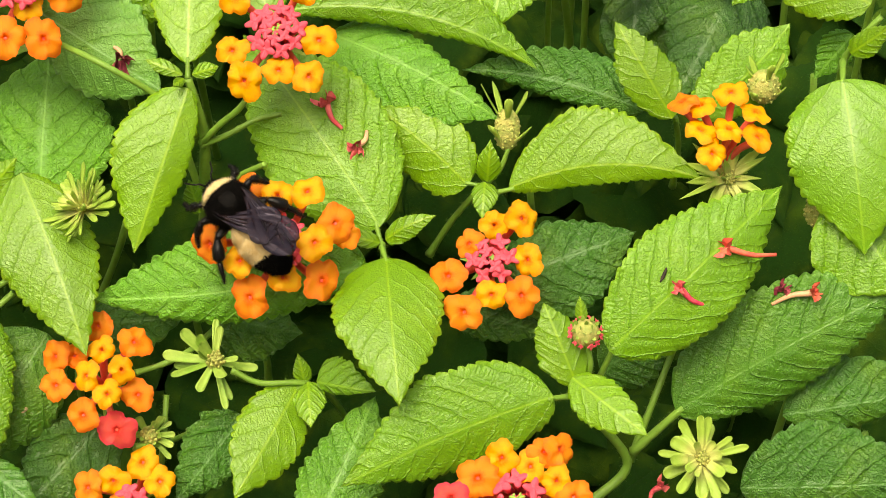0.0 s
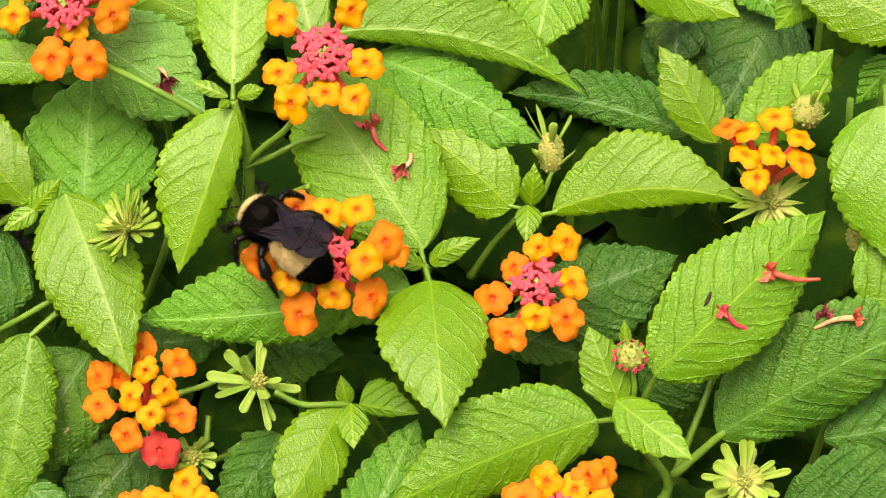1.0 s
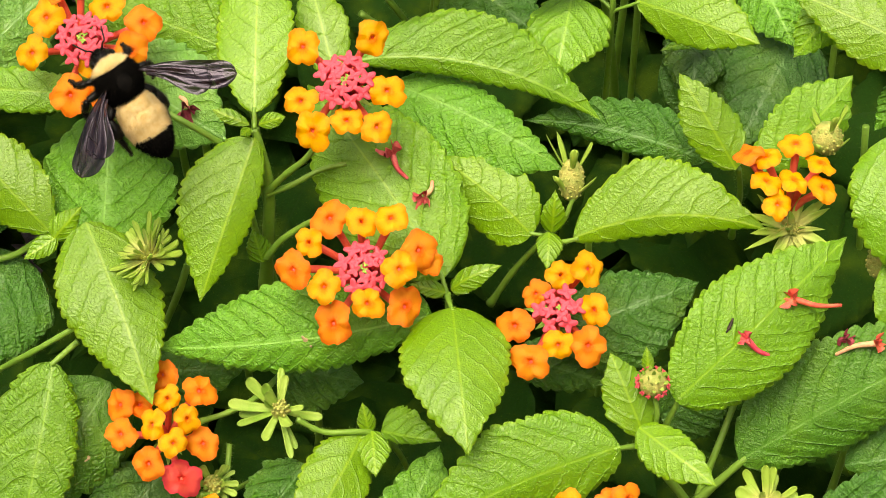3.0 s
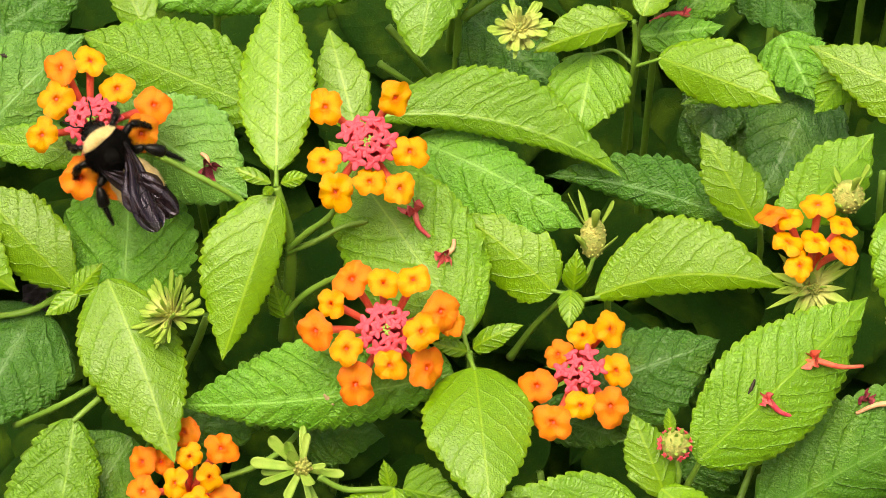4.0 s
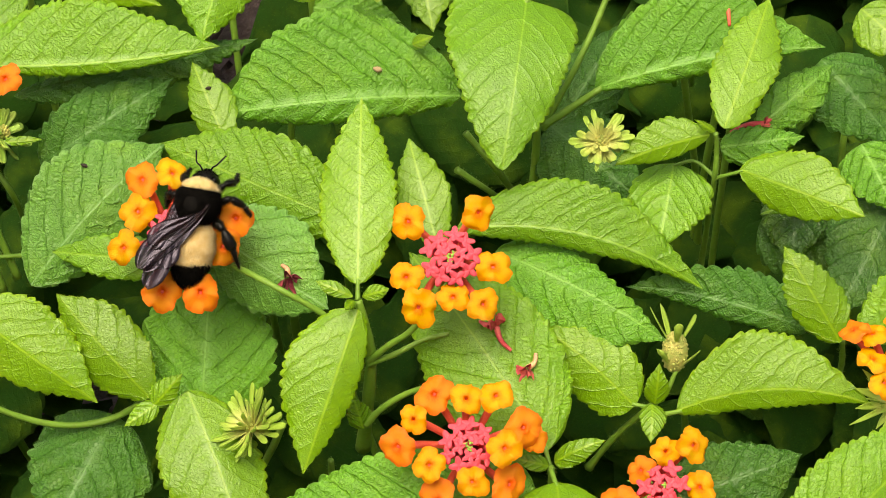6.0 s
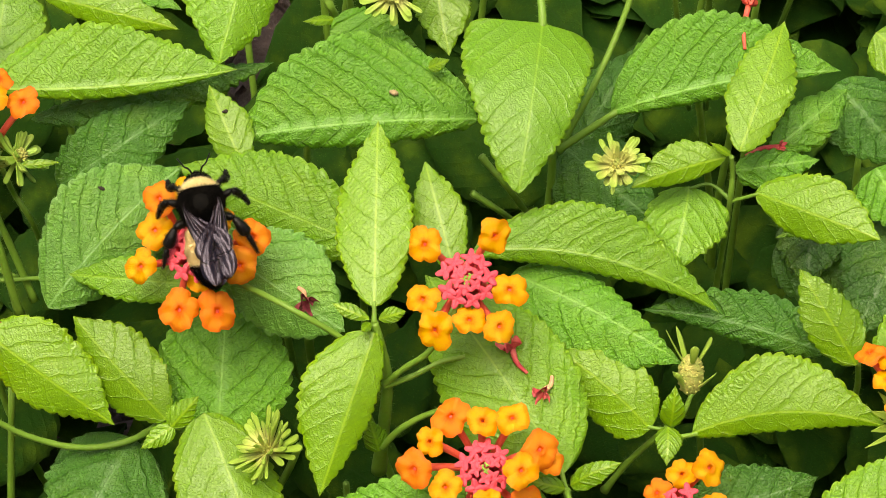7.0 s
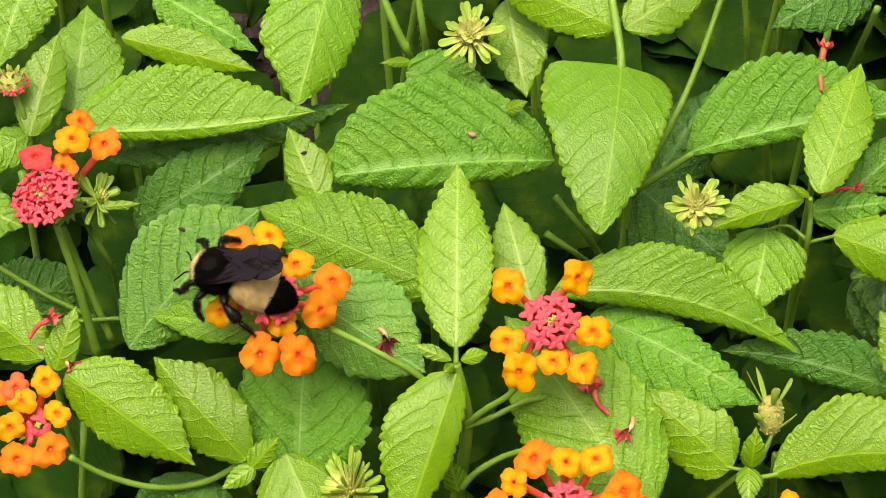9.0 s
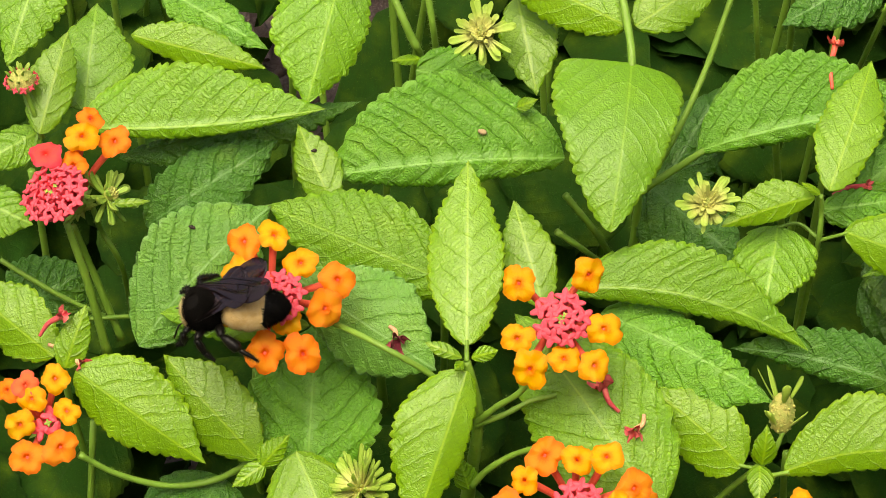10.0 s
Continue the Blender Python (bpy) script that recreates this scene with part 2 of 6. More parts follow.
def tube_geometry(line, radii, sides=9, cap=True):
    line = np.asarray(line, float)
    ways = np.gradient(line, axis=0)
    ways /= np.linalg.norm(ways, axis=1)[:, None] + 1e-12
    ref = unit(np.cross(ways[0], (0.31, 0.82, 0.48)))
    verts = []
    for p, w, r in zip(line, ways, radii):
        ref = unit(ref - w * (ref @ w))
        oth = np.cross(w, ref)
        for k in range(sides):
            a = 2 * math.pi * k / sides
            verts.append(p + r * (math.cos(a) * ref + math.sin(a) * oth))
    faces = grid_faces(len(line), sides, True)
    if cap:
        faces.append(tuple(range(sides))[::-1])
        faces.append(tuple(len(verts) - sides + k for k in range(sides)))
    return verts, faces


def hairs(rng, places, ways, length, thick, lean=0.5):
    """Thin three-sided hairs that stand on a surface."""
    verts, faces = [], []
    for p, w in zip(places, ways):
        d = unit(np.asarray(w) + lean * rng.normal(size=3))
        a = unit(np.cross(d, rng.normal(size=3)))
        b = np.cross(d, a)
        ln = length * rng.uniform(0.5, 1.15)
        k = len(verts)
        for t in (0, 2.1, 4.2):
            verts.append(p + thick * (math.cos(t) * a + math.sin(t) * b))
        verts.append(p + d * ln)
        faces += [(k, k + 1, k + 3), (k + 1, k + 2, k + 3), (k + 2, k, k + 3)]
    return verts, faces


def merge(*pieces):
    verts, faces = [], []
    for v, f in pieces:
        k = len(verts)
        verts += list(v)
        faces += [tuple(i + k for i in face) for face in f]
    return verts, faces


# ---- kinds of things ----
COUNT = [0]


def stem(parent, points, r0, r1=None, fuzz=1.0, name="stem", label=""):
    """A round, slightly knotty and hairy stem through the points."""
    COUNT[0] += 1
    rng = np.random.default_rng(100 + COUNT[0])
    r1 = r1 or r0
    line = smooth_line(points, 9)
    n = len(line)
    u = np.linspace(0, 1, n)
    radii = 0.76 * (r0 + (r1 - r0) * u)
    radii = radii * (1 + 0.05 * rng.normal(size=n).clip(-1.5, 1.5) + 0.22 * np.exp(-((u - 0.0) / 0.04) ** 2))
    tube = tube_geometry(line, radii, 9)
    length = np.linalg.norm(np.diff(line, axis=0), axis=1).sum()
    count = int(min(500, length * 1000 * 6 * fuzz))
    verts = np.array(tube[0])
    pick = rng.integers(0, len(verts), count)
    nxt = np.minimum(pick + 9, len(verts) - 1)
    mixed = verts[pick] + (verts[nxt] - verts[pick]) * rng.uniform(0, 1, count)[:, None]
    ways = verts[pick] - line[np.minimum(pick // 9, n - 1)]
    return part(name, *merge(tube, hairs(rng, mixed, [unit(w) for w in ways], 0.0008, 0.00003, 0.3)), STEM, parent, label)


def leaf(parent, base, tip, left, right, tl=0.0, tr=0.0, bend=0.0, arch=0.06, peak=0.36, tone=FRESH, wave=1.0, full=1.0, label="", name="leaf", plain=False):
    """A toothed, quilted leaf blade. left, right: half widths in metres; tl, tr: how far each half drops, in degrees;
    bend: the midrib's bow to the left, arch: its rise, both as parts of the length; peak: where it is widest."""
    COUNT[0] += 1
    rng = np.random.default_rng(COUNT[0])
    base, tip = np.array(base, float), np.array(tip, float)
    length = np.linalg.norm(tip - base)
    d = (tip - base) / length
    s = unit(np.cross(np.array(FACING), d))
    up = np.cross(d, s)
    teeth = max(9, round(length * (600 - 120 * wave)))
    nu, nv = (30, 4) if plain else (min(190, teeth * 7 + 1), 11)
    pairs = max(5.0, round(length * 195))
    u = np.linspace(0, 1, nu)
    g = math.log(0.5) / math.log(peak)
    prof = np.sin(math.pi * np.clip(u, 1e-6, 1 - 1e-6) ** g) ** (full * (0.66 + 0.42 * u))
    pace = u * teeth + rng.uniform() + 0.35 * np.interp(u, np.linspace(0, 1, 9), rng.normal(size=9))
    keen = rng.uniform(0.55, 1.1, teeth + 6)[np.clip(pace.astype(int) + 2, 0, teeth + 5)]
    tooth = pace % 1.0
    tooth = keen * np.sin(math.pi * np.where(tooth < 0.68, tooth / 1.36, 0.5 + (tooth - 0.68) / 0.64)) ** 0.7
    wob = np.interp(u, np.linspace(0, 1, 7), rng.normal(size=7) * 0.035)
    mid = base + np.outer(u, tip - base) + np.outer(4 * u * (1 - u) * bend * length, s) + np.outer(4 * u * (1 - u) * arch * length, up)
    sway = rng.normal(size=3) * 0.5
    rows, veins, flats = [], [], []
    amp = 0.0125 * min(length, 0.045) * (0.1 + 0.9 * min(2.0, wave ** 2.2))
    for j in range(-nv, nv + 1):
        v = abs(j) / nv
        v = v ** 0.85
        half, tilt = (left, tl) if j >= 0 else (right, tr)
        half, tilt = half * math.cos(radians(tilt)) / math.cos(radians(0.5 * tilt)), 0.5 * tilt
        sign = 1 if j >= 0 else -1
        w = prof * half * (1 + wob * sign)
        edge = max(0.0, (v - 0.80) / 0.20)
        across = w * v + edge * ((0.00058 + 0.00028 * wave) * (tooth - 0.45)) * min(1.0, half / 0.006) * np.clip(prof * 2, 0, 1)
        shift = (0.72 + 0.46 * v) * across / length
        phase = (u - shift) * pairs + (0.22 if j < 0 else 0.0)
        pillow = np.abs(np.sin(math.pi * phase)) ** 0.62
        small = np.abs(np.sin(math.pi * (2 * phase + 0.8 * v))) ** 0.7
        pillow = pillow * (1 - 0.35 * max(0.0, v - 0.45)) + 0.75 * max(0.0, v - 0.45) * small
        quilt = amp * pillow * min(1.0, v / 0.1) * (0.55 + 0.55 * v) * (1 - 0.75 * v**8) * np.clip(prof * 1.6, 0, 1)
        rib = -0.15 * amp * math.exp(-((v / 0.06) ** 2))
        c, sn = math.cos(radians(tilt)), math.sin(radians(tilt))
        curl = 0.10 * across * v * (1 + 0.8 * np.sin(u * 9 + sway[0] * 6 + sign)) + 0.028 * half * edge * np.sin(u * 31 + sway[1] * 9 + sign)
        pos = mid + np.outer(across * c, sign * s) + np.outer(quilt + rib - across * sn - curl, up)
        pos += np.outer(edge * tooth * 0.018 * half, d)
        rows.append(pos)
        veins.append(np.stack([phase, np.full(nu, sign * v * (0.12 + 0.88 * min(1.0, half / 0.006)))], 1))
        flats.append(np.stack([u * length, sign * across], 1) * 1000)
    off = rng.uniform(0, 400, 2)
    verts = np.concatenate(rows)
    k = 2 * nv + 1
    faces = [(j * nu + i, (j + 1) * nu + i, (j + 1) * nu + i + 1, j * nu + i + 1) for j in range(k - 1) for i in range(nu - 1)]
    vein, flat = np.concatenate(veins), np.concatenate(flats) + off * (1, 0)
    # the blade's thin rim
    thick = 0.00028
    for j, flip in ((0, False), (k - 1, True)):
        start = len(verts)
        verts = np.concatenate([verts, rows[j] - up * thick])
        vein, flat = np.concatenate([vein, veins[j]]), np.concatenate([flat, flats[j] + off * (1, 0)])
        for i in range(nu - 1):
            f = (j * nu + i, j * nu + i + 1, start + i + 1, start + i)
            faces.append(f[::-1] if flip else f)
    shade = 1 + 0.09 * max(-1.5, min(1.5, rng.normal()))
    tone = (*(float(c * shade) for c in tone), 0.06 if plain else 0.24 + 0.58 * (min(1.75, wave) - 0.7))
    # a fringe of short hairs along the edge
    if not plain:
        for j, sign in ((0, -1), (k - 1, 1)):
            pick = rng.integers(2, nu - 1, int(length * 2600))
            start = len(verts)
            hv, hf = hairs(rng, rows[j][pick], [sign * s * 0.8 + 0.4 * up + 0.3 * d] * len(pick), 0.00042, 0.000022, 0.35)
            verts = np.concatenate([verts, hv])
            faces += [tuple(i + start for i in f) for f in hf]
            vein = np.concatenate([vein, np.tile([0.0, 0.01], (len(hv), 1))])
            flat = np.concatenate([flat, np.tile(off * (1, 0) + (0, 1), (len(hv), 1))])
    return part(name, verts, faces, LEAF, parent, label, tone, {"vein": vein, "flat": flat})


def floret_mesh(seed):
    """The face of a floret, one unit in radius, with four or five rounded lobes and a deep throat."""
    rng = np.random.default_rng(900 + seed)
    lobes = (4, 4, 5, 4, 4)[seed % 5]
    rings, around = 12, 54
    verts, uv = [], []
    turn = rng.uniform(0, 6)
    size = 1 + 0.30 * rng.normal(size=lobes).clip(-1.3, 1.3)
    lift = rng.normal(size=lobes) * 0.30
    cuts = np.cumsum(1 + 0.28 * rng.uniform(-1, 1, lobes))
    cuts = np.concatenate([[0.0], cuts]) / cuts[-1] * 2 * math.pi
    oval = rng.uniform(0.05, 0.13)
    for i in range(rings):
        r = (i / (rings - 1)) ** 1.15
        for k in range(around):
            a = 2 * math.pi * k / around
            q = min(lobes - 1, int(np.searchsorted(cuts, a, "right")) - 1)
            x = (a - cuts[q]) / (cuts[q + 1] - cuts[q])
            blend = 0.5 - 0.5 * math.cos(2 * math.pi * x)
            out = 0.84 + 0.19 * size[q] * blend ** 0.45 + 0.028 * math.sin(9 * a + turn) + 0.022 * math.sin(15 * a + 2 * turn) + 0.012 * math.sin(27 * a + 3 * turn)
            out *= 1 + oval * math.cos(2 * a + turn)
            rr = 0.03 + (out - 0.03) * r
            z = -0.34 * max(0.0, 1 - r / 0.12) ** 1.4 + 0.045 * math.exp(-(((r - 0.24) / 0.12) ** 2)) * (1 + 0.7 * math.sin(a + turn))
            z += (0.16 * lift[q] * blend + 0.11 * math.sin(5 * a + turn * 3) - 0.05) * r * r
            z -= 0.20 * (max(0.0, r - 0.74) / 0.26) ** 1.5 * (0.15 + 0.85 * math.sin(1.5 * a + turn) ** 2)
            z += 0.055 * math.cos(2 * math.pi * x) * r + 0.03 * math.sin(23 * a + turn) * max(0.0, r - 0.5)
            verts.append((rr * math.cos(a + turn), rr * math.sin(a + turn), z))
            uv.append((r, k / around * 6))
    return raw_mesh("floret", verts, grid_faces(rings, around, True), PETAL, {"face": uv})


def bud_mesh():
    """A pink bud just before it opens: a flat four-pointed star with hollow sides on a short neck, one unit to its points."""
    verts = []
    around = 40
    shape = ((0.28, -1.1), (0.32, -0.7), (0.42, -0.42), (0.74, -0.22), (0.97, -0.10), (1.02, -0.01), (0.96, 0.06), (0.70, 0.05), (0.42, 0.03), (0.24, 0.10), (0.03, 0.12))
    for i, (r, z) in enumerate(shape):
        for k in range(around):
            a = 2 * math.pi * k / around
            point = (0.5 + 0.5 * math.cos(4 * a)) ** 1.2
            star = 0.50 + 0.50 * point ** 0.9 if 3 <= i <= 8 else 0.75 + 0.08 * point
            fold = 0.07 * point if 6 <= i <= 8 else 0.0
            verts.append((r * star * math.cos(a), r * star * math.sin(a), z + fold + (0.10 * point * r if i >= 4 else 0.0)))
    return raw_mesh("bud", verts, grid_faces(len(shape), around, True), PINK)


FLORETS = [floret_mesh(k) for k in range(7)]
BUD = bud_mesh()
GREEN_BUD = bud_mesh()
GREEN_BUD.materials[0] = BRACT


def turned(place, way, spin, size):
    q = Vector(way).to_track_quat("Z", "Y")
    return Matrix.Translation(place) @ q.to_matrix().to_4x4() @ Matrix.Rotation(spin, 4, "Z") @ Matrix.Scale(size, 4)


def bract_geometry(base, way, out, length, width, curl, blunt=False):
    """A narrow, keeled leaflet of a flower head, pointed or blunt."""
    out, way = unit(out), unit(way)
    side = unit(np.cross(out, way))
    verts = []
    steps = (0, 0.15, 0.3, 0.45, 0.6, 0.75, 0.86, 0.94, 0.985, 1.0)
    for u in steps:
        p = np.asarray(base) + out * length * u + way * length * curl * (u - 0.7 * u * u)
        end = math.sqrt(max(0.0, 1 - max(0.0, (u - 0.8) / 0.2) ** 2)) if blunt else (1 - u**2.2)
        w = width * ((0.62 + 0.5 * u) if blunt else (0.8 + 0.5 * u)) * max(end, 0.06)
        for k in (-1.0, -0.5, 0.0, 0.5, 1.0):
            verts.append(p + side * w * k - way * w * (0.45 if blunt else 0.35) * (1 - abs(k)))
        for k in (0.6, 0.0, -0.6):
            verts.append(p + side * w * k - way * (w * 0.45 * (1 - abs(k)) + (0.7 * w if blunt else 0.0003)))
    return verts, grid_faces(len(steps), 8, True)


def flower_head(root, way, florets, buds, label, bud_rows=(1, 5, 9), bud_size=0.0016, spread=0.0048, rise=0.001, bracts=9):
    """A lantana flower head. root: the top of its stalk; way: its axis; florets: (place, colour, radius);
    buds: where the middle of the closed buds is, or None."""
    COUNT[0] += 1
    rng = np.random.default_rng(4000 + COUNT[0])
    root, way = np.array(root, float), unit(way)
    head = thing("lantana_flower_head", root, label, "flower", "lantana flower heads")
    # green base of the head
    side = unit(np.cross(way, (0.3, 1, 0.2)))
    up = np.cross(way, side)
    cone = [root + way * (-0.0012 + 0.0045 * t) for t in np.linspace(0, 1, 7)]
    part("receptacle", *tube_geometry(cone, [0.0008, 0.0014, 0.0017, 0.0017, 0.0014, 0.001, 0.0005], 12), BRACT, head, "small green receptacle")
    for k in range(bracts):
        a = 2 * math.pi * k / bracts + rng.uniform(0, 0.3)
        o = math.cos(a) * side + math.sin(a) * up
        part("bract", *bract_geometry(root, way, o + 0.35 * way, rng.uniform(0.004, 0.0065), 0.0007, 0.25), BRACT, head)
    for place, tone, radius in florets:
        place = np.array(place, float)
        axis = unit(place - (root - way * 0.006))
        axis = unit(0.50 * axis + 0.35 * way + 0.50 * np.array(FACING) + 0.20 * rng.normal(size=3))
        m = turned(place - root, axis, rng.uniform(0, 6.28), radius)
        ob = child("floret", FLORETS[rng.integers(0, 7)], head, "", m, tuple(float(c) * rng.uniform(0.93, 1.05) for c in tone))
        # its tube, from the head's base to its throat
        inv = m.inverted()
        start = root + way * 0.002 + 0.0011 * unit(place - root)
        stop = place - axis * radius * 0.15
        bow = (start + stop) / 2 + way * 0.10 * np.linalg.norm(stop - start) - axis * radius * 0.5
        line = smooth_line([start, bow, stop - axis * radius * 0.35, stop], 5)
        local = [inv @ Vector(p - root) for p in line]
        rad = np.linspace(0.00058, 0.00088, len(line)) / radius
        child("tube", raw_mesh("tube", *tube_geometry(local, rad, 9), TUBE), ob)
    if buds is not None:
        mid = np.array(buds, float)
        for ring, count in enumerate(bud_rows):
            for k in range(count):
                a = 2 * math.pi * (k + rng.uniform(-0.12, 0.12)) / count + ring * 0.7
                rr = spread * (ring / max(1, len(bud_rows) - 1) if ring or count == 1 else 0.17)
                o = math.cos(a) * side + math.sin(a) * up
                place = mid + o * rr - way * (rr / max(spread, 1e-6)) ** 2 * rise + rng.normal(size=3) * 0.00012
                axis = unit(way + o * 0.55 * rr / max(spread, 1e-6) + 0.05 * rng.normal(size=3))
                size = bud_size * ((0.80 if ring else 0.50) - (0.16 if len(bud_rows) > 3 and ring == 1 else 0.0) + 0.56 * ring / max(1, len(bud_rows) - 1)) * rng.uniform(0.92, 1.08)
                ob = child("bud", GREEN_BUD if ring == 0 else BUD, head, "", turned(place - root, axis, rng.uniform(0, 1.6), size))
                start, stop = root + way * 0.002 + o * 0.0006, place - axis * size * 0.8
                inv = ob.matrix_basis.inverted()
                local = [inv @ Vector(p - root) for p in smooth_line([start, (start + stop) / 2 + o * 0.0003, stop], 4)]
                child("tube", raw_mesh("tube", *tube_geometry(local, np.linspace(0.00045, 0.00072, len(local)) / size, 8), PINK), ob)
    return head


def spent_head(place, way, reach, count, label, layers=3, green=PALE_BRACT, core=0.0012, lift=0.55, wide=1.0, blunt=True, loose=0.5):
    """A head that has lost its florets: a rayed star of green bracts round a pale core."""
    COUNT[0] += 1
    rng = np.random.default_rng(5000 + COUNT[0])
    place, way = np.array(place, float), unit(way)
    head = thing("spent_flower_head", place, label, "flower head", "spent flower heads")
    side = unit(np.cross(way, (0.2, 1, 0.3)))
    up = np.cross(way, side)
    bumps = [tube_geometry([place + way * core * t for t in np.linspace(-1.2, 1.1, 8)], [core * x for x in (0.5, 0.8, 0.95, 1, 0.95, 0.8, 0.55, 0.2)], 14)]
    for k in range(18):
        a, r = k * 2.4, core * 0.95 * math.sqrt(k / 18)
        o = math.cos(a) * side + math.sin(a) * up
        p = place + way * core * (1.05 - 0.7 * (r / core) ** 2) + o * r
        bumps.append(tube_geometry([p - way * 0.0004, p + way * 0.0002 + o * 0.0001, p + way * 0.0005 + o * 0.0002], [0.00034, 0.00036, 0.00012], 6))
    part("receptacle", *merge(*bumps), CONE, head, "pale yellow knobbly core")
    for layer in range(layers):
        n = max(5, int(count * (0.6, 1.0, 0.8)[layer % 3] / layers * 1.25))
        for k in range(n):
            a = 2 * math.pi * (k + rng.uniform(-loose, loose)) / n + layer * 0.5
            o = math.cos(a) * side + math.sin(a) * up
            ln = reach * (0.66, 0.96, 0.88)[layer % 3] * rng.uniform(0.68, 1.15)
            rise = (lift + 0.45, lift * 0.6, 0.0)[layer % 3] + rng.uniform(-0.25, 0.35)
            part("bract", *bract_geometry(place + o * core * (0.25, 0.6, 0.7)[layer % 3] - way * 0.0004 * layer, way, o + rise * way, ln, wide * reach * 0.105 * rng.uniform(0.7, 1.5), 0.35 * rng.normal(), blunt), green, head)
    return head


def fruit_cone(place, way, length, width, label, bracts=7, reach=0.006, material=CONE):
    """The knobbly cone that is left on a stalk, with a few long bracts at its top."""
    COUNT[0] += 1
    rng = np.random.default_rng(6000 + COUNT[0])
    place, way = np.array(place, float), unit(way)
    head = thing("seed_cone", place, label, "seed cone", "spent flower heads")
    side = unit(np.cross(way, (0.2, 1, 0.3)))
    up = np.cross(way, side)
    prof = np.sin(np.linspace(0.25, 2.9, 12)) ** 0.6
    bumps = [tube_geometry([place + way * length * t for t in np.linspace(0, 1, 12)], width / 2 * prof, 16)]
    for row in range(6):
        t = 0.12 + 0.15 * row
        for k in range(10):
            a = 2 * math.pi * (k + 0.5 * (row % 2) + rng.uniform(-0.25, 0.25)) / 10
            o = math.cos(a) * side + math.sin(a) * up
            p = place + way * length * t + o * width / 2 * math.sin(0.25 + 2.65 * t) ** 0.6
            p = p + way * length * rng.uniform(-0.04, 0.04)
            f = rng.uniform(0.65, 1.2)
            bumps.append(tube_geometry([p - o * 0.0002, p + o * 0.00016 * f, p + o * 0.0003 * f], [0.00034 * f, 0.00030 * f, 0.0001], 6))
    part("cone", *merge(*bumps), material, head)
    for k in range(bracts):
        a = 2 * math.pi * k / bracts + rng.uniform(0, 0.4)
        o = math.cos(a) * side + math.sin(a) * up
        low = k % 2
        start = place + way * length * (0.25 if low else 0.92) + o * width * 0.35
        part("bract", *bract_geometry(start, way, o * (1.0 if low else 0.55) + way, reach * rng.uniform(0.5, 1.05), 0.00085, rng.uniform(-0.5, 0.4), blunt=k % 3 != 0), PALE_BRACT, head)
    return head


def bud_head(place, way, radius, label, leaflets=6):
    """A young flower head: a green dome ringed by tight pink buds."""
    COUNT[0] += 1
    rng = np.random.default_rng(7000 + COUNT[0])
    place, way = np.array(place, float), unit(way)
    head = thing("young_flower_head", place, label, "flower bud", "young flower heads")
    side = unit(np.cross(way, (0.2, 1, 0.3)))
    up = np.cross(way, side)
    ts = np.linspace(0, 1, 8)
    part("dome", *tube_geometry([place + way * radius * (-0.7 + 1.25 * t) for t in ts], radius * 0.82 * np.sin(np.linspace(0.35, 3.0, 8)) ** 0.6, 16), CONE, head, "green budded dome")
    for ring, (n, rr, zz) in enumerate(((5, 0.28, 0.62), (9, 0.62, 0.42), (12, 0.93, 0.02))):
        for k in range(n):
            a = 2 * math.pi * (k + rng.uniform(-0.15, 0.15)) / n + ring
            o = math.cos(a) * side + math.sin(a) * up
            p = place + o * radius * rr + way * radius * zz
            axis = unit(o * rr + way * (1.0 - 0.6 * rr))
            if ring == 2:
                child("bud", BUD, head, "", turned(p - place, axis, rng.uniform(0, 1.6), radius * rng.uniform(0.17, 0.27)))
            else:
                part("sepal", *bract_geometry(p, way, axis, radius * 0.35, radius * 0.13, 0.2), BRACT, head)
    for k in range(leaflets):
        a = 2 * math.pi * k / leaflets
        o = math.cos(a) * side + math.sin(a) * up
        part("bract", *bract_geometry(place - way * radius * 0.6, way, o + 0.5 * way, radius * 1.15, radius * 0.14, 0.2), BRACT, head)
    return head


def fallen_floret(throat, end, size, label, material=WILTED, tail=PALE, wilt=0.6):
    """A dropped floret that lies on a leaf: a curved tube with a crumpled face."""
    COUNT[0] += 1
    rng = np.random.default_rng(8000 + COUNT[0])
    throat, end = np.array(throat, float), np.array(end, float)
    ob = thing("fallen_floret", throat, label, "fallen floret", "fallen florets")
    way = unit(throat - end)
    side = unit(np.cross(np.array(FACING), way))
    line = smooth_line([end, (end + throat) / 2 + side * 0.0006 + np.array(FACING) * 0.0002, throat], 8)
    n = len(line)
    part("tube", *tube_geometry(line, np.linspace(0.00032, 0.00062, n), 9), tail, ob, "curved tube")
    rings, around, verts = 7, 30, []
    a0 = rng.uniform(0, 6)
    face = unit(way + 0.5 * np.array(FACING))
    e1 = unit(np.cross(face, side))
    e2 = np.cross(face, e1)
    for i in range(rings):
        r = i / (rings - 1)
        for k in range(around):
            a = 2 * math.pi * k / around
            q = size * (0.2 + r * (0.8 + 0.35 * math.cos(4 * a + a0)) * (1 - 0.35 * wilt))
            z = size * (0.55 * r + wilt * 0.35 * r * math.sin(3 * a + a0) + 0.25 * r * math.sin(7 * a + 2 * a0))
            verts.append(throat + e1 * q * math.cos(a) + e2 * q * math.sin(a) * 0.85 + face * z + rng.normal(size=3) * size * 0.03)
    part("corolla", verts, grid_faces(rings, around, True), material, ob, "crumpled lobes")
    return ob


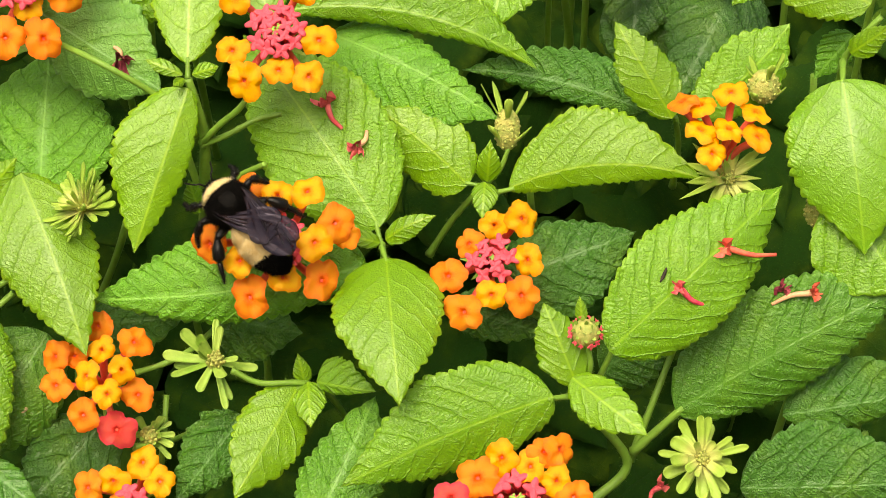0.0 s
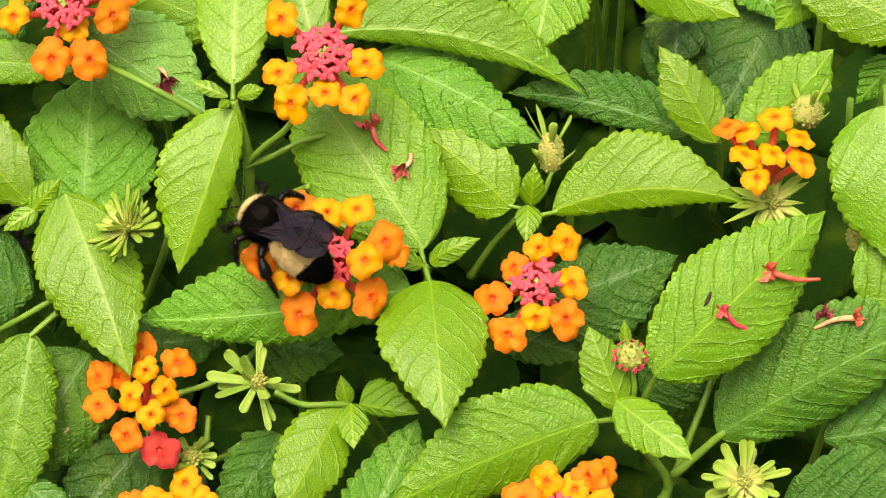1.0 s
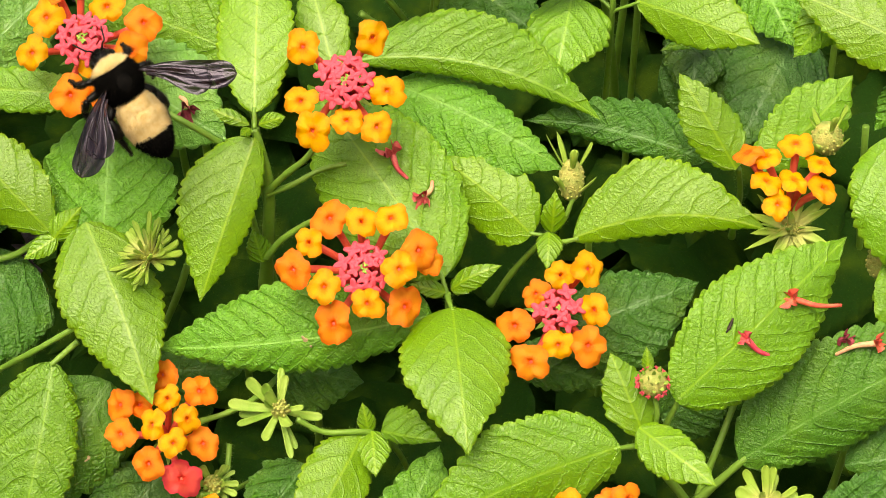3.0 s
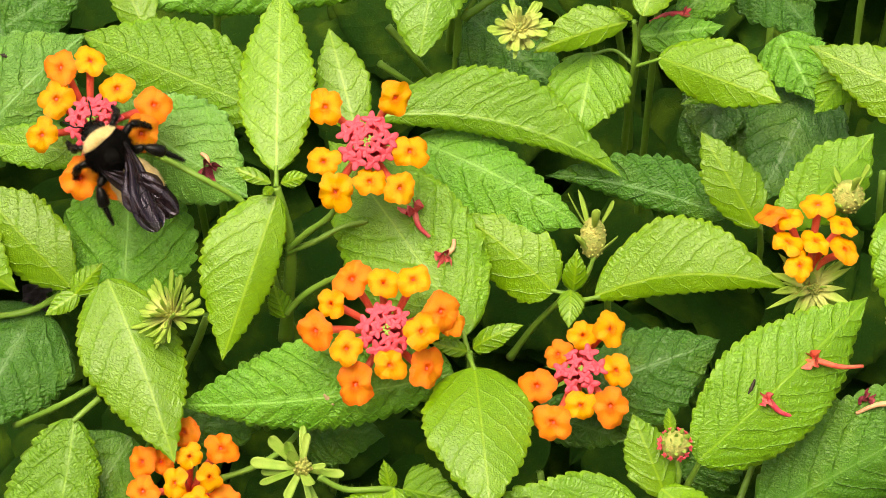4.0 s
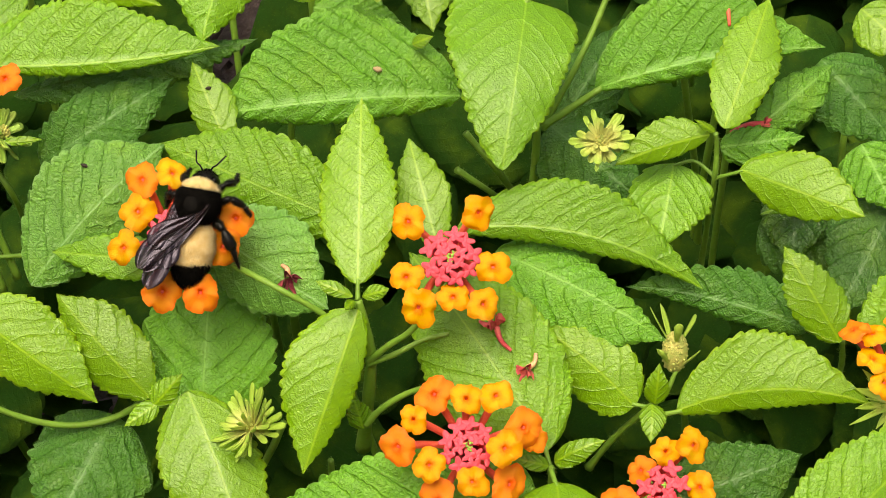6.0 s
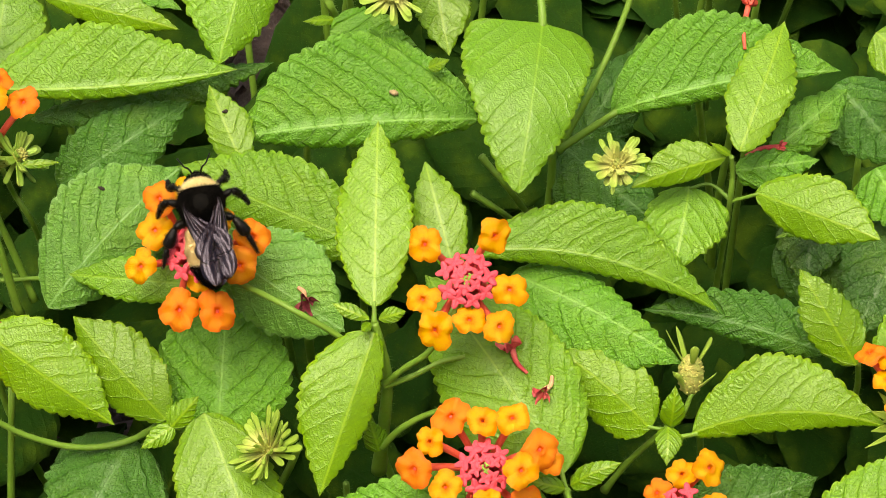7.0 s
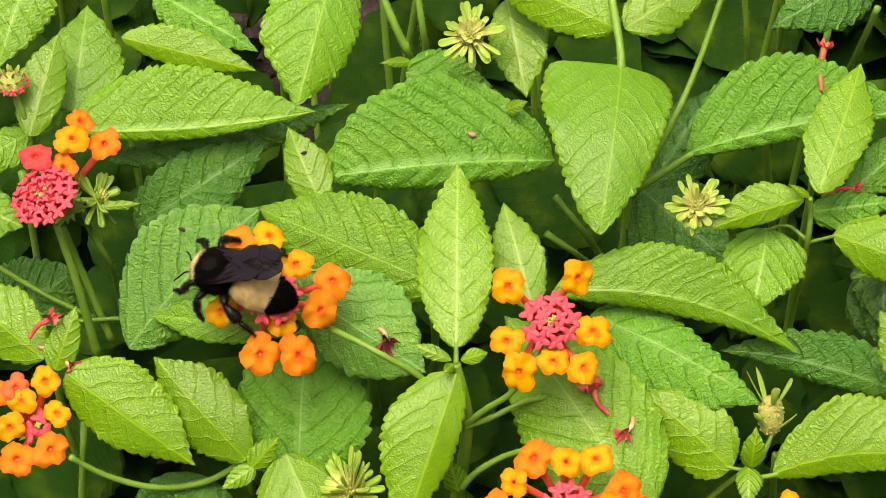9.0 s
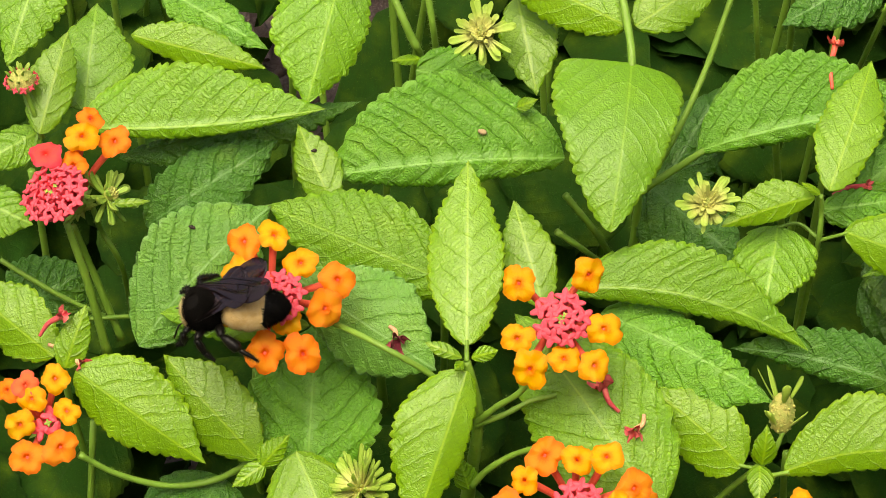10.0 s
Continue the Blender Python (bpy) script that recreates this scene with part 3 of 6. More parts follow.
def debris(place, way, length, width, label, material, kind_name="leaf_litter"):
    """A dry scrap that lies on a leaf."""
    COUNT[0] += 1
    rng = np.random.default_rng(9000 + COUNT[0])
    place, way = np.array(place, float), unit(way)
    ob = thing(kind_name, place, label, "debris", "scraps on the leaves")
    line = smooth_line([place - way * length / 2, place + rng.normal(size=3) * length * 0.05, place + way * length / 2], 5)
    rad = width / 2 * np.sin(np.linspace(0.3, 2.85, len(line))) * (1 + 0.2 * rng.normal(size=len(line)).clip(-1, 1))
    part("scrap", *tube_geometry(line, rad, 8), material, ob)
    return ob


# ---- the bumblebee: it faces +y, its back is up ----
def ellipsoid(centre, radii, rings=22, around=28, shape=None):
    """A closed rounded body along y; shape(t) scales its girth from tail (0) to head (1)."""
    verts = []
    for i in range(rings + 1):
        t = i / rings
        a = math.pi * t
        g = math.sin(a) * (shape(t) if shape else 1.0) + 1e-4
        for k in range(around):
            b = 2 * math.pi * k / around
            verts.append((centre[0] + radii[0] * g * math.cos(b), centre[1] - radii[1] * math.cos(a), centre[2] + radii[2] * g * math.sin(b)))
    return np.array(verts), grid_faces(rings + 1, around, True)


def surface_hairs(rng, verts, faces, count, keep, length, thick, back=0.35):
    """Hairs on those faces for which keep(place) holds, combed backwards."""
    places, ways = [], []
    centre = verts.mean(axis=0)
    tries = 0
    while len(places) < count and tries < 40 * count:
        tries += 1
        f = faces[rng.integers(0, len(faces))]
        a, b, c, d = (verts[i] for i in f[:4])
        u, v = rng.uniform(size=2)
        p = a * (1 - u) * (1 - v) + b * u * (1 - v) + c * u * v + d * (1 - u) * v
        if not keep(p):
            continue
        n = np.cross(c - a, d - b)
        ln = np.linalg.norm(n)
        if ln < 1e-12:
            continue
        n = n / ln
        if n @ (p - centre) < 0:
            n = -n
        places.append(p)
        ways.append(unit(n + back * np.array((0, -1.0, 0.0))))
    return hairs(rng, places, ways, length, thick, 0.28)


def wing_piece(name, length, width, sign, parent, hinge, veins):
    """A wing that lies back along -y from its hinge, its leading edge outwards."""
    n, m = 40, 19
    verts, flat = [], []
    for i in range(n):
        u = i / (n - 1)
        lead = 0.14 * width * math.sin(math.pi * u**0.8) + 0.02 * width
        trail = -width * float(np.interp(u, (0, 0.15, 0.3, 0.45, 0.6, 0.75, 0.88, 1), (0.10, 0.17, 0.34, 0.60, 0.82, 0.93, 0.86, 0.70)))
        if u > 0.86:
            k = math.sqrt(max(0.0, 1 - ((u - 0.86) / 0.14) ** 2))
            mid = 0.35 * lead + 0.65 * trail
            lead, trail = mid + (lead - mid) * k, mid + (trail - mid) * k
        for j in range(m):
            v = j / (m - 1)
            x = lead + (trail - lead) * v
            z = 0.00010 * math.sin(v * 17 + u * 3) + 0.0009 * u * u + 0.00050 * v - 0.00016 * math.sin(u * 9 + v * 7)
            verts.append((sign * x, -u * length, z))
            flat.append((u * length * 1000, x * 1000))
    faces = grid_faces(n, m)
    me = raw_mesh(name, verts, faces, WING, {"flat": flat})
    ob = child(name, me, parent, "smoky violet-brown wing", Matrix.Translation(hinge))
    grid = np.array(verts).reshape(n, m, 3)
    for path in veins:
        line = [grid[min(n - 1, int(u * (n - 1))), min(m - 1, int(v * (m - 1)))] + np.array((0, 0, 0.00006)) for u, v in path]
        child("wing_vein", raw_mesh("wing_vein", *tube_geometry(smooth_line(line, 5), np.full(5 * (len(line) - 1) + 1, 0.00007), 5), BLACK), ob, "dark raised vein")
    return ob


def build_bee():
    rng = np.random.default_rng(31)
    bee = thing("bumblebee", (0, 0, 0), "black and yellow bumblebee with smoky folded wings", "bumblebee")
    mm = 0.001

    def add(name, geo, material, parent=bee, label="", m=None, kind=""):
        return child(name, raw_mesh(name, np.asarray(geo[0]), geo[1], material), parent, label, m, kind=kind)

    # thorax with its pale collar
    tv, tf = ellipsoid((0, 4.1 * mm, 0.5 * mm), (3.9 * mm, 3.9 * mm, 3.6 * mm))
    thorax = add("thorax", (tv, tf), FUR_BLACK, label="black thorax")
    bald = lambda p: math.hypot(p[0], p[1] - 3.4 * mm) > 1.35 * mm or p[2] < 2.5 * mm
    collar = lambda p: p[1] > 6.25 * mm + 0.03 * p[0] ** 2 / mm and p[2] > -2.2 * mm
    add("collar_fur", surface_hairs(rng, tv, tf, 5200, collar, 1.15 * mm, 0.045 * mm, 0.15), FUR_YELLOW, thorax, "pale yellow fur collar", kind="stuff")
    add("black_fur", surface_hairs(rng, tv, tf, 11000, lambda p: not collar(p) and bald(p), 1.05 * mm, 0.040 * mm, 0.35), FUR_BLACK, thorax, "short black fur", kind="stuff")
    # abdomen in rings
    def girth(t):
        return (0.80 + 0.30 * t) * (1 + 0.03 * math.sin(t * 38))

    av, af = ellipsoid((0, -4.7 * mm, -0.5 * mm), (4.1 * mm, 6.3 * mm, 3.6 * mm), 34, 32, girth)
    fair = lambda p: p[1] > -7.4 * mm + 0.06 * p[0] ** 2 / mm
    front = [f for f in af if fair(av[list(f)].mean(axis=0))]
    rear = [f for f in af if not fair(av[list(f)].mean(axis=0))]
    abdomen = add("abdomen", (av, front), FUR_YELLOW, label="yellow-banded abdomen")
    add("tail_tip", (av, rear), BLACK, abdomen, "black tip of the abdomen")
    add("yellow_fur", surface_hairs(rng, av, af, 9000, lambda p: fair(p) and p[2] > -2.6 * mm, 0.85 * mm, 0.05 * mm, 0.9), FUR_YELLOW, abdomen, "pale yellow fur bands", kind="stuff")
    add("black_fur", surface_hairs(rng, av, af, 4200, lambda p: not fair(p), 0.95 * mm, 0.045 * mm, 0.8), FUR_BLACK, abdomen, "black fur at the tail", kind="stuff")
    # head
    hv, hf = ellipsoid((0, 8.6 * mm, -1.0 * mm), (2.25 * mm, 1.7 * mm, 2.3 * mm))
    head = add("head", (hv, hf), BLACK, label="black head bent down")
    add("face_fur", surface_hairs(rng, hv, hf, 1500, lambda p: abs(p[0]) < 1.8 * mm, 0.7 * mm, 0.04 * mm, 0.1), FUR_BLACK, head, kind="stuff")
    for s in (-1, 1):
        add("eye", ellipsoid((s * 1.95 * mm, 8.7 * mm, -0.7 * mm), (0.65 * mm, 0.85 * mm, 1.45 * mm), 12, 14), BLACK, head, "glossy black compound eye")
        line = smooth_line([(s * 0.6 * mm, 9.9 * mm, -0.3 * mm), (s * 1.3 * mm, 11.0 * mm, 0.5 * mm), (s * 2.0 * mm, 11.5 * mm, 0.6 * mm), (s * 3.0 * mm, 13.6 * mm, -0.4 * mm)], 6)
        add("antenna", tube_geometry(line, np.full(len(line), 0.16 * mm), 7), BLACK, head)
        add("mandible", ellipsoid((s * 0.5 * mm, 9.5 * mm, -3.0 * mm), (0.45 * mm, 0.5 * mm, 0.8 * mm), 8, 10), BLACK, head)
    line = smooth_line([(0, 9.3 * mm, -2.8 * mm), (0, 9.9 * mm, -4.2 * mm), (0, 9.6 * mm, -5.6 * mm)], 5)
    add("tongue", tube_geometry(line, np.linspace(0.4, 0.15, len(line)) * mm, 7), BLACK, head, "dark tongue")
    # wings
    wings = {}
    for s in (-1, 1):
        fore = [[(0, 0.1), (0.4, 0.05), (0.9, 0.25)], [(0.02, 0.4), (0.35, 0.35), (0.6, 0.3), (0.85, 0.45)], [(0.02, 0.6), (0.4, 0.62), (0.75, 0.8)],
                [(0.35, 0.35), (0.42, 0.62)], [(0.55, 0.3), (0.6, 0.7)], [(0.7, 0.36), (0.73, 0.75)]]
        wings[s] = wing_piece("forewing", 17.2 * mm, 5.2 * mm, s, bee, (s * 3.5 * mm, 3.9 * mm, (2.6 + 0.25 * s) * mm), fore)
        wing_piece("hindwing", 11.6 * mm, 5.2 * mm, s, wings[s], (s * -0.7 * mm, -1.3 * mm, -0.3 * mm), [[(0, 0.3), (0.5, 0.3), (0.9, 0.5)]])
    # legs
    legs = []
    plan = (("foreleg", (1.7, 6.2, -1.9), (4.2, 8.2, -1.0), (5.2, 8.8, -3.6), (5.0, 10.4, -4.8), 0.50),
            ("middle_leg", (2.2, 4.2, -2.3), (6.0, 5.6, -0.6), (7.6, 4.6, -3.2), (8.6, 3.0, -4.6), 0.58),
            ("hind_leg", (2.1, 2.0, -2.2), (5.6, 0.6, 0.0), (7.6, -2.6, -1.6), (9.0, -6.0, -3.4), 0.68))
    for name, hip, knee, ankle, foot, girth_mm in plan:
        for s in (-1, 1):
            at = np.array(hip) * (s, 1, 1) * mm
            pts = [np.array(p) * (s, 1, 1) * mm - at for p in (hip, knee, ankle, foot)]
            hind = name == "hind_leg"
            seg = []
            for a, b, r0, r1, r2 in ((pts[0], pts[1], 0.75, 1.05, 0.8), (pts[1], pts[2], 0.75, 1.25 if hind else 0.95, 1.35 if hind else 0.8), (pts[2], pts[3], 0.62, 0.45, 0.25)):
                mid = (a + b) / 2 + np.array((0, 0, 0.25 * mm))
                line = smooth_line([a, mid, b], 6)
                rad = np.interp(np.linspace(0, 1, len(line)), (0, 0.12, 0.5, 0.88, 1), (0.45 * r0, r0, r1, r2, 0.4 * r2)) * girth_mm * 1.25 * mm
                geo = tube_geometry(line, rad, 10)
                v = np.array(geo[0])
                pick = rng.integers(0, len(v), 420)
                fuzz = hairs(rng, v[pick], [unit(v[i] - line[i // 10]) for i in pick], 0.55 * mm, 0.03 * mm, 0.3)
                seg.append(merge(geo, fuzz))
            leg = add(name, seg[0], BLACK, bee, "black bristly leg", Matrix.Translation(at))
            add("tibia", seg[1], BLACK, leg)
            add("foot", seg[2], BLACK, leg)
            if hind:
                mid = (pts[1] + pts[2]) / 2 + (pts[2] - pts[1]) * 0.12 + np.array((s * 0.45 * mm, 0, 0.45 * mm))
                way = unit(pts[2] - pts[1])
                bv, bf = ellipsoid((0, 0, 0), (0.55 * mm, 1.1 * mm, 0.5 * mm), 14, 16)
                q = Vector(way).to_track_quat("Y", "Z").to_matrix()
                bv = np.array([q @ Vector(p) for p in bv]) * (1 + 0.05 * rng.normal(size=(len(bv), 1))) + mid
                add("pollen_basket", (bv, bf), POLLEN, leg, "packed pale yellow pollen")
            legs.append((name, s, leg, at))
    return bee, wings, legs, (thorax, head)


BEE, WINGS, LEGS, FRONT = build_bee()

# gaps through which the bed shows
GAPS = [((-0.06505, 0.09440, 0.24197), (-0.07580, 0.30768, 0.00000)),
        ((-0.09059, 0.10512, 0.24500), (-0.11883, 0.33011, 0.00000)),
        ((-0.09289, 0.02223, 0.21119), (-0.12737, 0.15685, 0.00000))]
# hollows between the stems, free of large leaves
HOLLOWS = [((0.00187, 0.09709, 0.24655), (0.03650, 0.31900, 0.00000)),
           ((0.02585, 0.10094, 0.24937), (0.07786, 0.32983, 0.00000)),
           ((-0.00488, 0.08938, 0.24307), (0.02443, 0.30091, 0.00000))]

# ---- the bed under the bush ----
def build_ground():
    rng = np.random.default_rng(5)
    n = 60
    span = np.concatenate([-np.geomspace(400, 0.35, 14), np.linspace(-0.3, 0.3, n), np.geomspace(0.35, 400, 14)])
    m = len(span)
    verts = []
    for y in span:
        for x in span:
            z = 0.006 * noise.noise((x * 18, y * 18, 0.3)) + 0.003 * noise.noise((x * 70, y * 70, 2)) if abs(x) < 1 and abs(y) < 1 else 0.0
            verts.append((x, y, z))
    ground = new("ground", raw_mesh("ground", verts, grid_faces(m, m), MULCH))
    tagged(ground, "bed of pinkish brown wood mulch under the bush", "ground", kind="structure")
    shapes = []
    for k in range(5):
        ln, wd, th = rng.uniform(0.010, 0.024), rng.uniform(0.003, 0.008), rng.uniform(0.0012, 0.003)
        pts = []
        for i in range(5):
            u = i / 4 - 0.5
            w = wd * (1 - 1.2 * u * u) * rng.uniform(0.75, 1.1)
            for a, b in ((-0.5, -0.5), (0.5, -0.5), (0.4, 0.5), (-0.4, 0.5)):
                pts.append((u * ln, a * w, b * th + 0.004 * u * u * rng.uniform(0, 1)))
        shapes.append(raw_mesh("wood_chip", pts, grid_faces(5, 4, True) + [(0, 1, 2, 3), (19, 18, 17, 16)], MULCH))
    for k in range(260):
        m4 = pose(rng.uniform(-0.17, 0.12), rng.uniform(-0.02, 0.32), rng.uniform(0.004, 0.012), *rng.uniform(-25, 25, 2), rng.uniform(0, 360))
        child("wood_chip", shapes[k % 5], ground, "", m4)


build_ground()


def build_sky_block_wall():
    """An unseen plain wall behind the viewer, added to block low sky light."""
    bm = bmesh.new()
    bmesh.ops.create_cube(bm, size=1.0, matrix=Matrix.Translation((0, -2.0, 1.30)) @ Matrix.Diagonal((9.0, 0.22, 2.6, 1)))
    bmesh.ops.create_cube(bm, size=1.0, matrix=Matrix.Translation((0, -2.0, 2.63)) @ Matrix.Diagonal((9.0, 0.30, 0.06, 1)))
    me = bpy.data.meshes.new("sky_block_wall")
    bm.to_mesh(me)
    bm.free()
    me.materials.append(SKY_BLOCK)
    tagged(new("sky_block_wall", me), "plain grey wall out of view, added to block the low sky", "wall", kind="structure")


build_sky_block_wall()


def build_undergrowth():
    """Bare stems and leaves in the shade inside the bush, the leaves' green darkened for it."""
    rng = np.random.default_rng(77)
    bush = thing("lantana_bush", (-0.02, 0.10, 0.0), "inner stems and shaded old leaves of the lantana bush", "bush")
    for k in range(64):
        x, y = rng.uniform(-0.19, 0.15), rng.uniform(-0.06, 0.26)
        top = 0.205 + 0.42 * (y - 0.02) * 0.8 - rng.uniform(0.02, 0.06)
        foot = (x + rng.normal() * 0.02, y + rng.normal() * 0.03 + 0.01, 0.0)
        mid = (x + rng.normal() * 0.008, y + rng.normal() * 0.01, top * 0.5)
        stem(bush, [foot, mid, (x, y, top)], rng.uniform(0.0011, 0.0019), 0.0010, fuzz=0.3, name="inner_stem")
    def in_gap(p, reach, lines=GAPS):
        for a, b in lines:
            a, b = np.array(a), np.array(b)
            t = min(1.0, max(0.0, (p - a) @ (b - a) / ((b - a) @ (b - a))))
            if np.linalg.norm(p - a - t * (b - a)) < reach:
                return True
        return False

    def shaded_leaf(x, y, z):
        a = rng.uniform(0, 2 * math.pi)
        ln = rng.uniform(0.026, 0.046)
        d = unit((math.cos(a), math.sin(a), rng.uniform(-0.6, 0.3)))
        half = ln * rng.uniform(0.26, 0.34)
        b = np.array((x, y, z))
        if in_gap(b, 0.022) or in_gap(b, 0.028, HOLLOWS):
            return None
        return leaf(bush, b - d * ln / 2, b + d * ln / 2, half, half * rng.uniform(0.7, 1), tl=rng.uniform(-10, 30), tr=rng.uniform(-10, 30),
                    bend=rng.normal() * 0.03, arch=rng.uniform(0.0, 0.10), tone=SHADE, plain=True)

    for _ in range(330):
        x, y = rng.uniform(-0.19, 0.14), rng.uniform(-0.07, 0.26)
        shaded_leaf(x, y, 0.2065 + 0.41 * y - rng.uniform(0.095, 0.150))
    # the rest of the bush, deeper down and beyond what is singled out above, as one mass
    verts, faces, vein, flat = [], [], [], []
    for k in range(3800):
        x, y = (rng.uniform(-0.50, 0.46), rng.uniform(-0.40, 0.62)) if k % 2 else (rng.uniform(-0.22, 0.17), rng.uniform(-0.10, 0.28))
        inner = -0.21 < x < 0.16 and -0.09 < y < 0.27
        rise = 0.2065 + 0.41 * min(max(y, -0.30), 0.30)
        z = rise - (rng.uniform(0.135, 0.20) if inner else rng.uniform(0.0, 0.10))
        if z < 0.01 or in_gap(np.array((x, y, z)), 0.030):
            continue
        a, ln = rng.uniform(0, 2 * math.pi), rng.uniform(0.028, 0.050)
        d = unit((math.cos(a), math.sin(a), rng.uniform(-0.7, 0.2)))
        s = unit(np.cross(unit(np.array((0, -0.3, 0.9)) + 0.3 * rng.normal(size=3)), d))
        up = np.cross(d, s)
        first = len(verts)
        for i in range(8):
            u = i / 7
            w = ln * 0.30 * math.sin(math.pi * (0.03 + 0.96 * u) ** 0.68) ** (0.66 + 0.42 * u)
            for j in (-1.0, -0.5, 0.0, 0.5, 1.0):
                jag = 1 + 0.10 * ((i * 3 + int(j * 2)) % 2)
                verts.append(np.array((x, y, z)) + d * ln * u + s * w * j * jag + up * ln * (0.3 * u * (1 - u) - 0.18 * j * j * w / ln - 0.05 * (j == 0)))
                vein.append((u * 7 - abs(j) * 1.2, j))
                flat.append((u * ln * 1000 + k * 7, w * j * 1000))
        for i in range(7):
            for j in range(4):
                q = first + i * 5 + j
                faces.append((q, q + 5, q + 6, q + 1))
    part("leaf_mass", verts, faces, LEAF, bush, "crowded leaves deep in the bush, their green darkened for shade", (*SHADE, 0.06), {"vein": vein, "flat": flat}, "stuff")


build_undergrowth()

# ---- shoots, flower heads and what lies on them ----

# the shoot with the upright leaf and the bright flower head
shoot_a = thing("lantana_shoot", (-0.04377, 0.02787, 0.18903), "lantana shoot with fresh green toothed leaves and a flower stalk", "plant", "lantana shoots")
leaf(shoot_a, (-0.04479, 0.03901, 0.22808), (-0.04425, 0.07478, 0.23833), 0.00719, 0.00719, tl=14, tr=0, arch=0.03, peak=0.45, wave=0.75, tone=YOUNG)
stem(shoot_a, [(-0.04480, 0.03683, 0.22612), (-0.04477, 0.04008, 0.22839)], 0.00070, 0.00052, name="petiole")
leaf(shoot_a, (-0.04469, 0.03526, 0.22549), (-0.05498, 0.01041, 0.20837), 0.00575, 0.00953, tl=40, tr=0, bend=0.0, arch=0.05, peak=0.4, wave=0.75, tone=YOUNG)
leaf(shoot_a, (-0.04564, 0.03686, 0.22717), (-0.05249, 0.03927, 0.22887), 0.00146, 0.00146, tl=0, tr=22, arch=0.08, peak=0.5, wave=0.75, tone=YOUNG)
leaf(shoot_a, (-0.04397, 0.03680, 0.22723), (-0.03899, 0.03743, 0.22883), 0.00156, 0.00156, tl=0, tr=21, arch=0.08, peak=0.5, wave=0.75, tone=YOUNG)
leaf(shoot_a, (-0.04543, 0.03626, 0.22693), (-0.04691, 0.03309, 0.22881), 0.00093, 0.00093, arch=0.05, peak=0.5, wave=0.75, tone=YOUNG)
leaf(shoot_a, (-0.03008, 0.05182, 0.22217), (-0.03545, 0.07229, 0.22913), 0.00496, 0.00496, arch=0.05, peak=0.45, wave=0.75, tone=YOUNG)
stem(shoot_a, [(-0.04490, 0.03057, 0.18463), (-0.04325, 0.03104, 0.20435), (-0.04265, 0.03258, 0.21365), (-0.04340, 0.03417, 0.22075), (-0.04480, 0.03683, 0.22611)], 0.00175, 0.00100)
stem(shoot_a, [(-0.04311, 0.03177, 0.21334), (-0.03919, 0.03104, 0.21973), (-0.03463, 0.03041, 0.22620), (-0.03057, 0.03381, 0.23212), (-0.02849, 0.03706, 0.23463)], 0.00085, 0.00070)
stem(shoot_a, [(-0.04312, 0.03137, 0.21318), (-0.03807, 0.03178, 0.21577), (-0.03280, 0.03352, 0.21784), (-0.02805, 0.03436, 0.21842)], 0.00080, 0.00060)
stem(shoot_a, [(-0.04385, 0.02607, 0.20018), (-0.04066, 0.02682, 0.20497), (-0.03595, 0.02698, 0.20961), (-0.03087, 0.02499, 0.21555)], 0.00090, 0.00070)
leaf(shoot_a, (-0.04437, 0.02542, 0.19989), (-0.04617, 0.02902, 0.20558), 0.00235, 0.00235, arch=0.05, tone=FRESH)

# the leaves round the flower heads
shoot_b = thing("lantana_shoot", (-0.00874, 0.02098, 0.18806), "lantana shoot with broad quilted leaves in opposite pairs", "plant", "lantana shoots")
leaf(shoot_b, (-0.00999, 0.01368, 0.21096), (-0.03554, 0.05095, 0.22153), 0.01278, 0.01278, tl=15, tr=0, bend=-0.02, peak=0.42, tone=FRESH)
stem(shoot_b, [(-0.00963, 0.01052, 0.20862), (-0.01076, 0.01480, 0.21128)], 0.00070, 0.00052, name="petiole")
leaf(shoot_b, (-0.00883, 0.00657, 0.21137), (-0.00642, -0.02387, 0.20994), 0.01045, 0.01045, tl=28, tr=0, arch=0.1, wave=0.75, tone=YOUNG)
stem(shoot_b, [(-0.00961, 0.01013, 0.20954), (-0.00875, 0.00565, 0.21133)], 0.00070, 0.00052, name="petiole")
leaf(shoot_b, (-0.01001, 0.01093, 0.20984), (-0.01654, 0.01148, 0.21189), 0.00155, 0.00155, arch=0.1, wave=0.75, tone=YOUNG)
leaf(shoot_b, (-0.00898, 0.01138, 0.21008), (0.00038, 0.01340, 0.21463), 0.00242, 0.00247, tl=40, tr=0, bend=0.06, arch=0.1, wave=0.75, tone=YOUNG)
stem(shoot_b, [(-0.00867, 0.01297, 0.19021), (-0.00940, 0.01107, 0.20237), (-0.00950, 0.01071, 0.20978)], 0.00080, 0.00070)
shoot_c = thing("lantana_shoot", (0.00874, 0.02748, 0.19161), "lantana shoot with pale green leaves and a seed cone", "plant", "lantana shoots")
leaf(shoot_c, (0.00629, 0.02338, 0.21035), (-0.01096, 0.03697, 0.21713), 0.00714, 0.00714, tl=28, tr=0, bend=-0.03, arch=0.05, wave=0.75, tone=YOUNG)
stem(shoot_c, [(0.00942, 0.02304, 0.21037), (0.00577, 0.02378, 0.21055)], 0.00060, 0.00045, name="petiole")
leaf(shoot_c, (0.01375, 0.02123, 0.21202), (0.04932, 0.02006, 0.21556), 0.01079, 0.00460, tl=0, tr=40, bend=0.1, arch=0.05, peak=0.42, wave=0.75, tone=YOUNG)
stem(shoot_c, [(0.00981, 0.02153, 0.20978), (0.01482, 0.02119, 0.21213)], 0.00070, 0.00052, name="petiole")
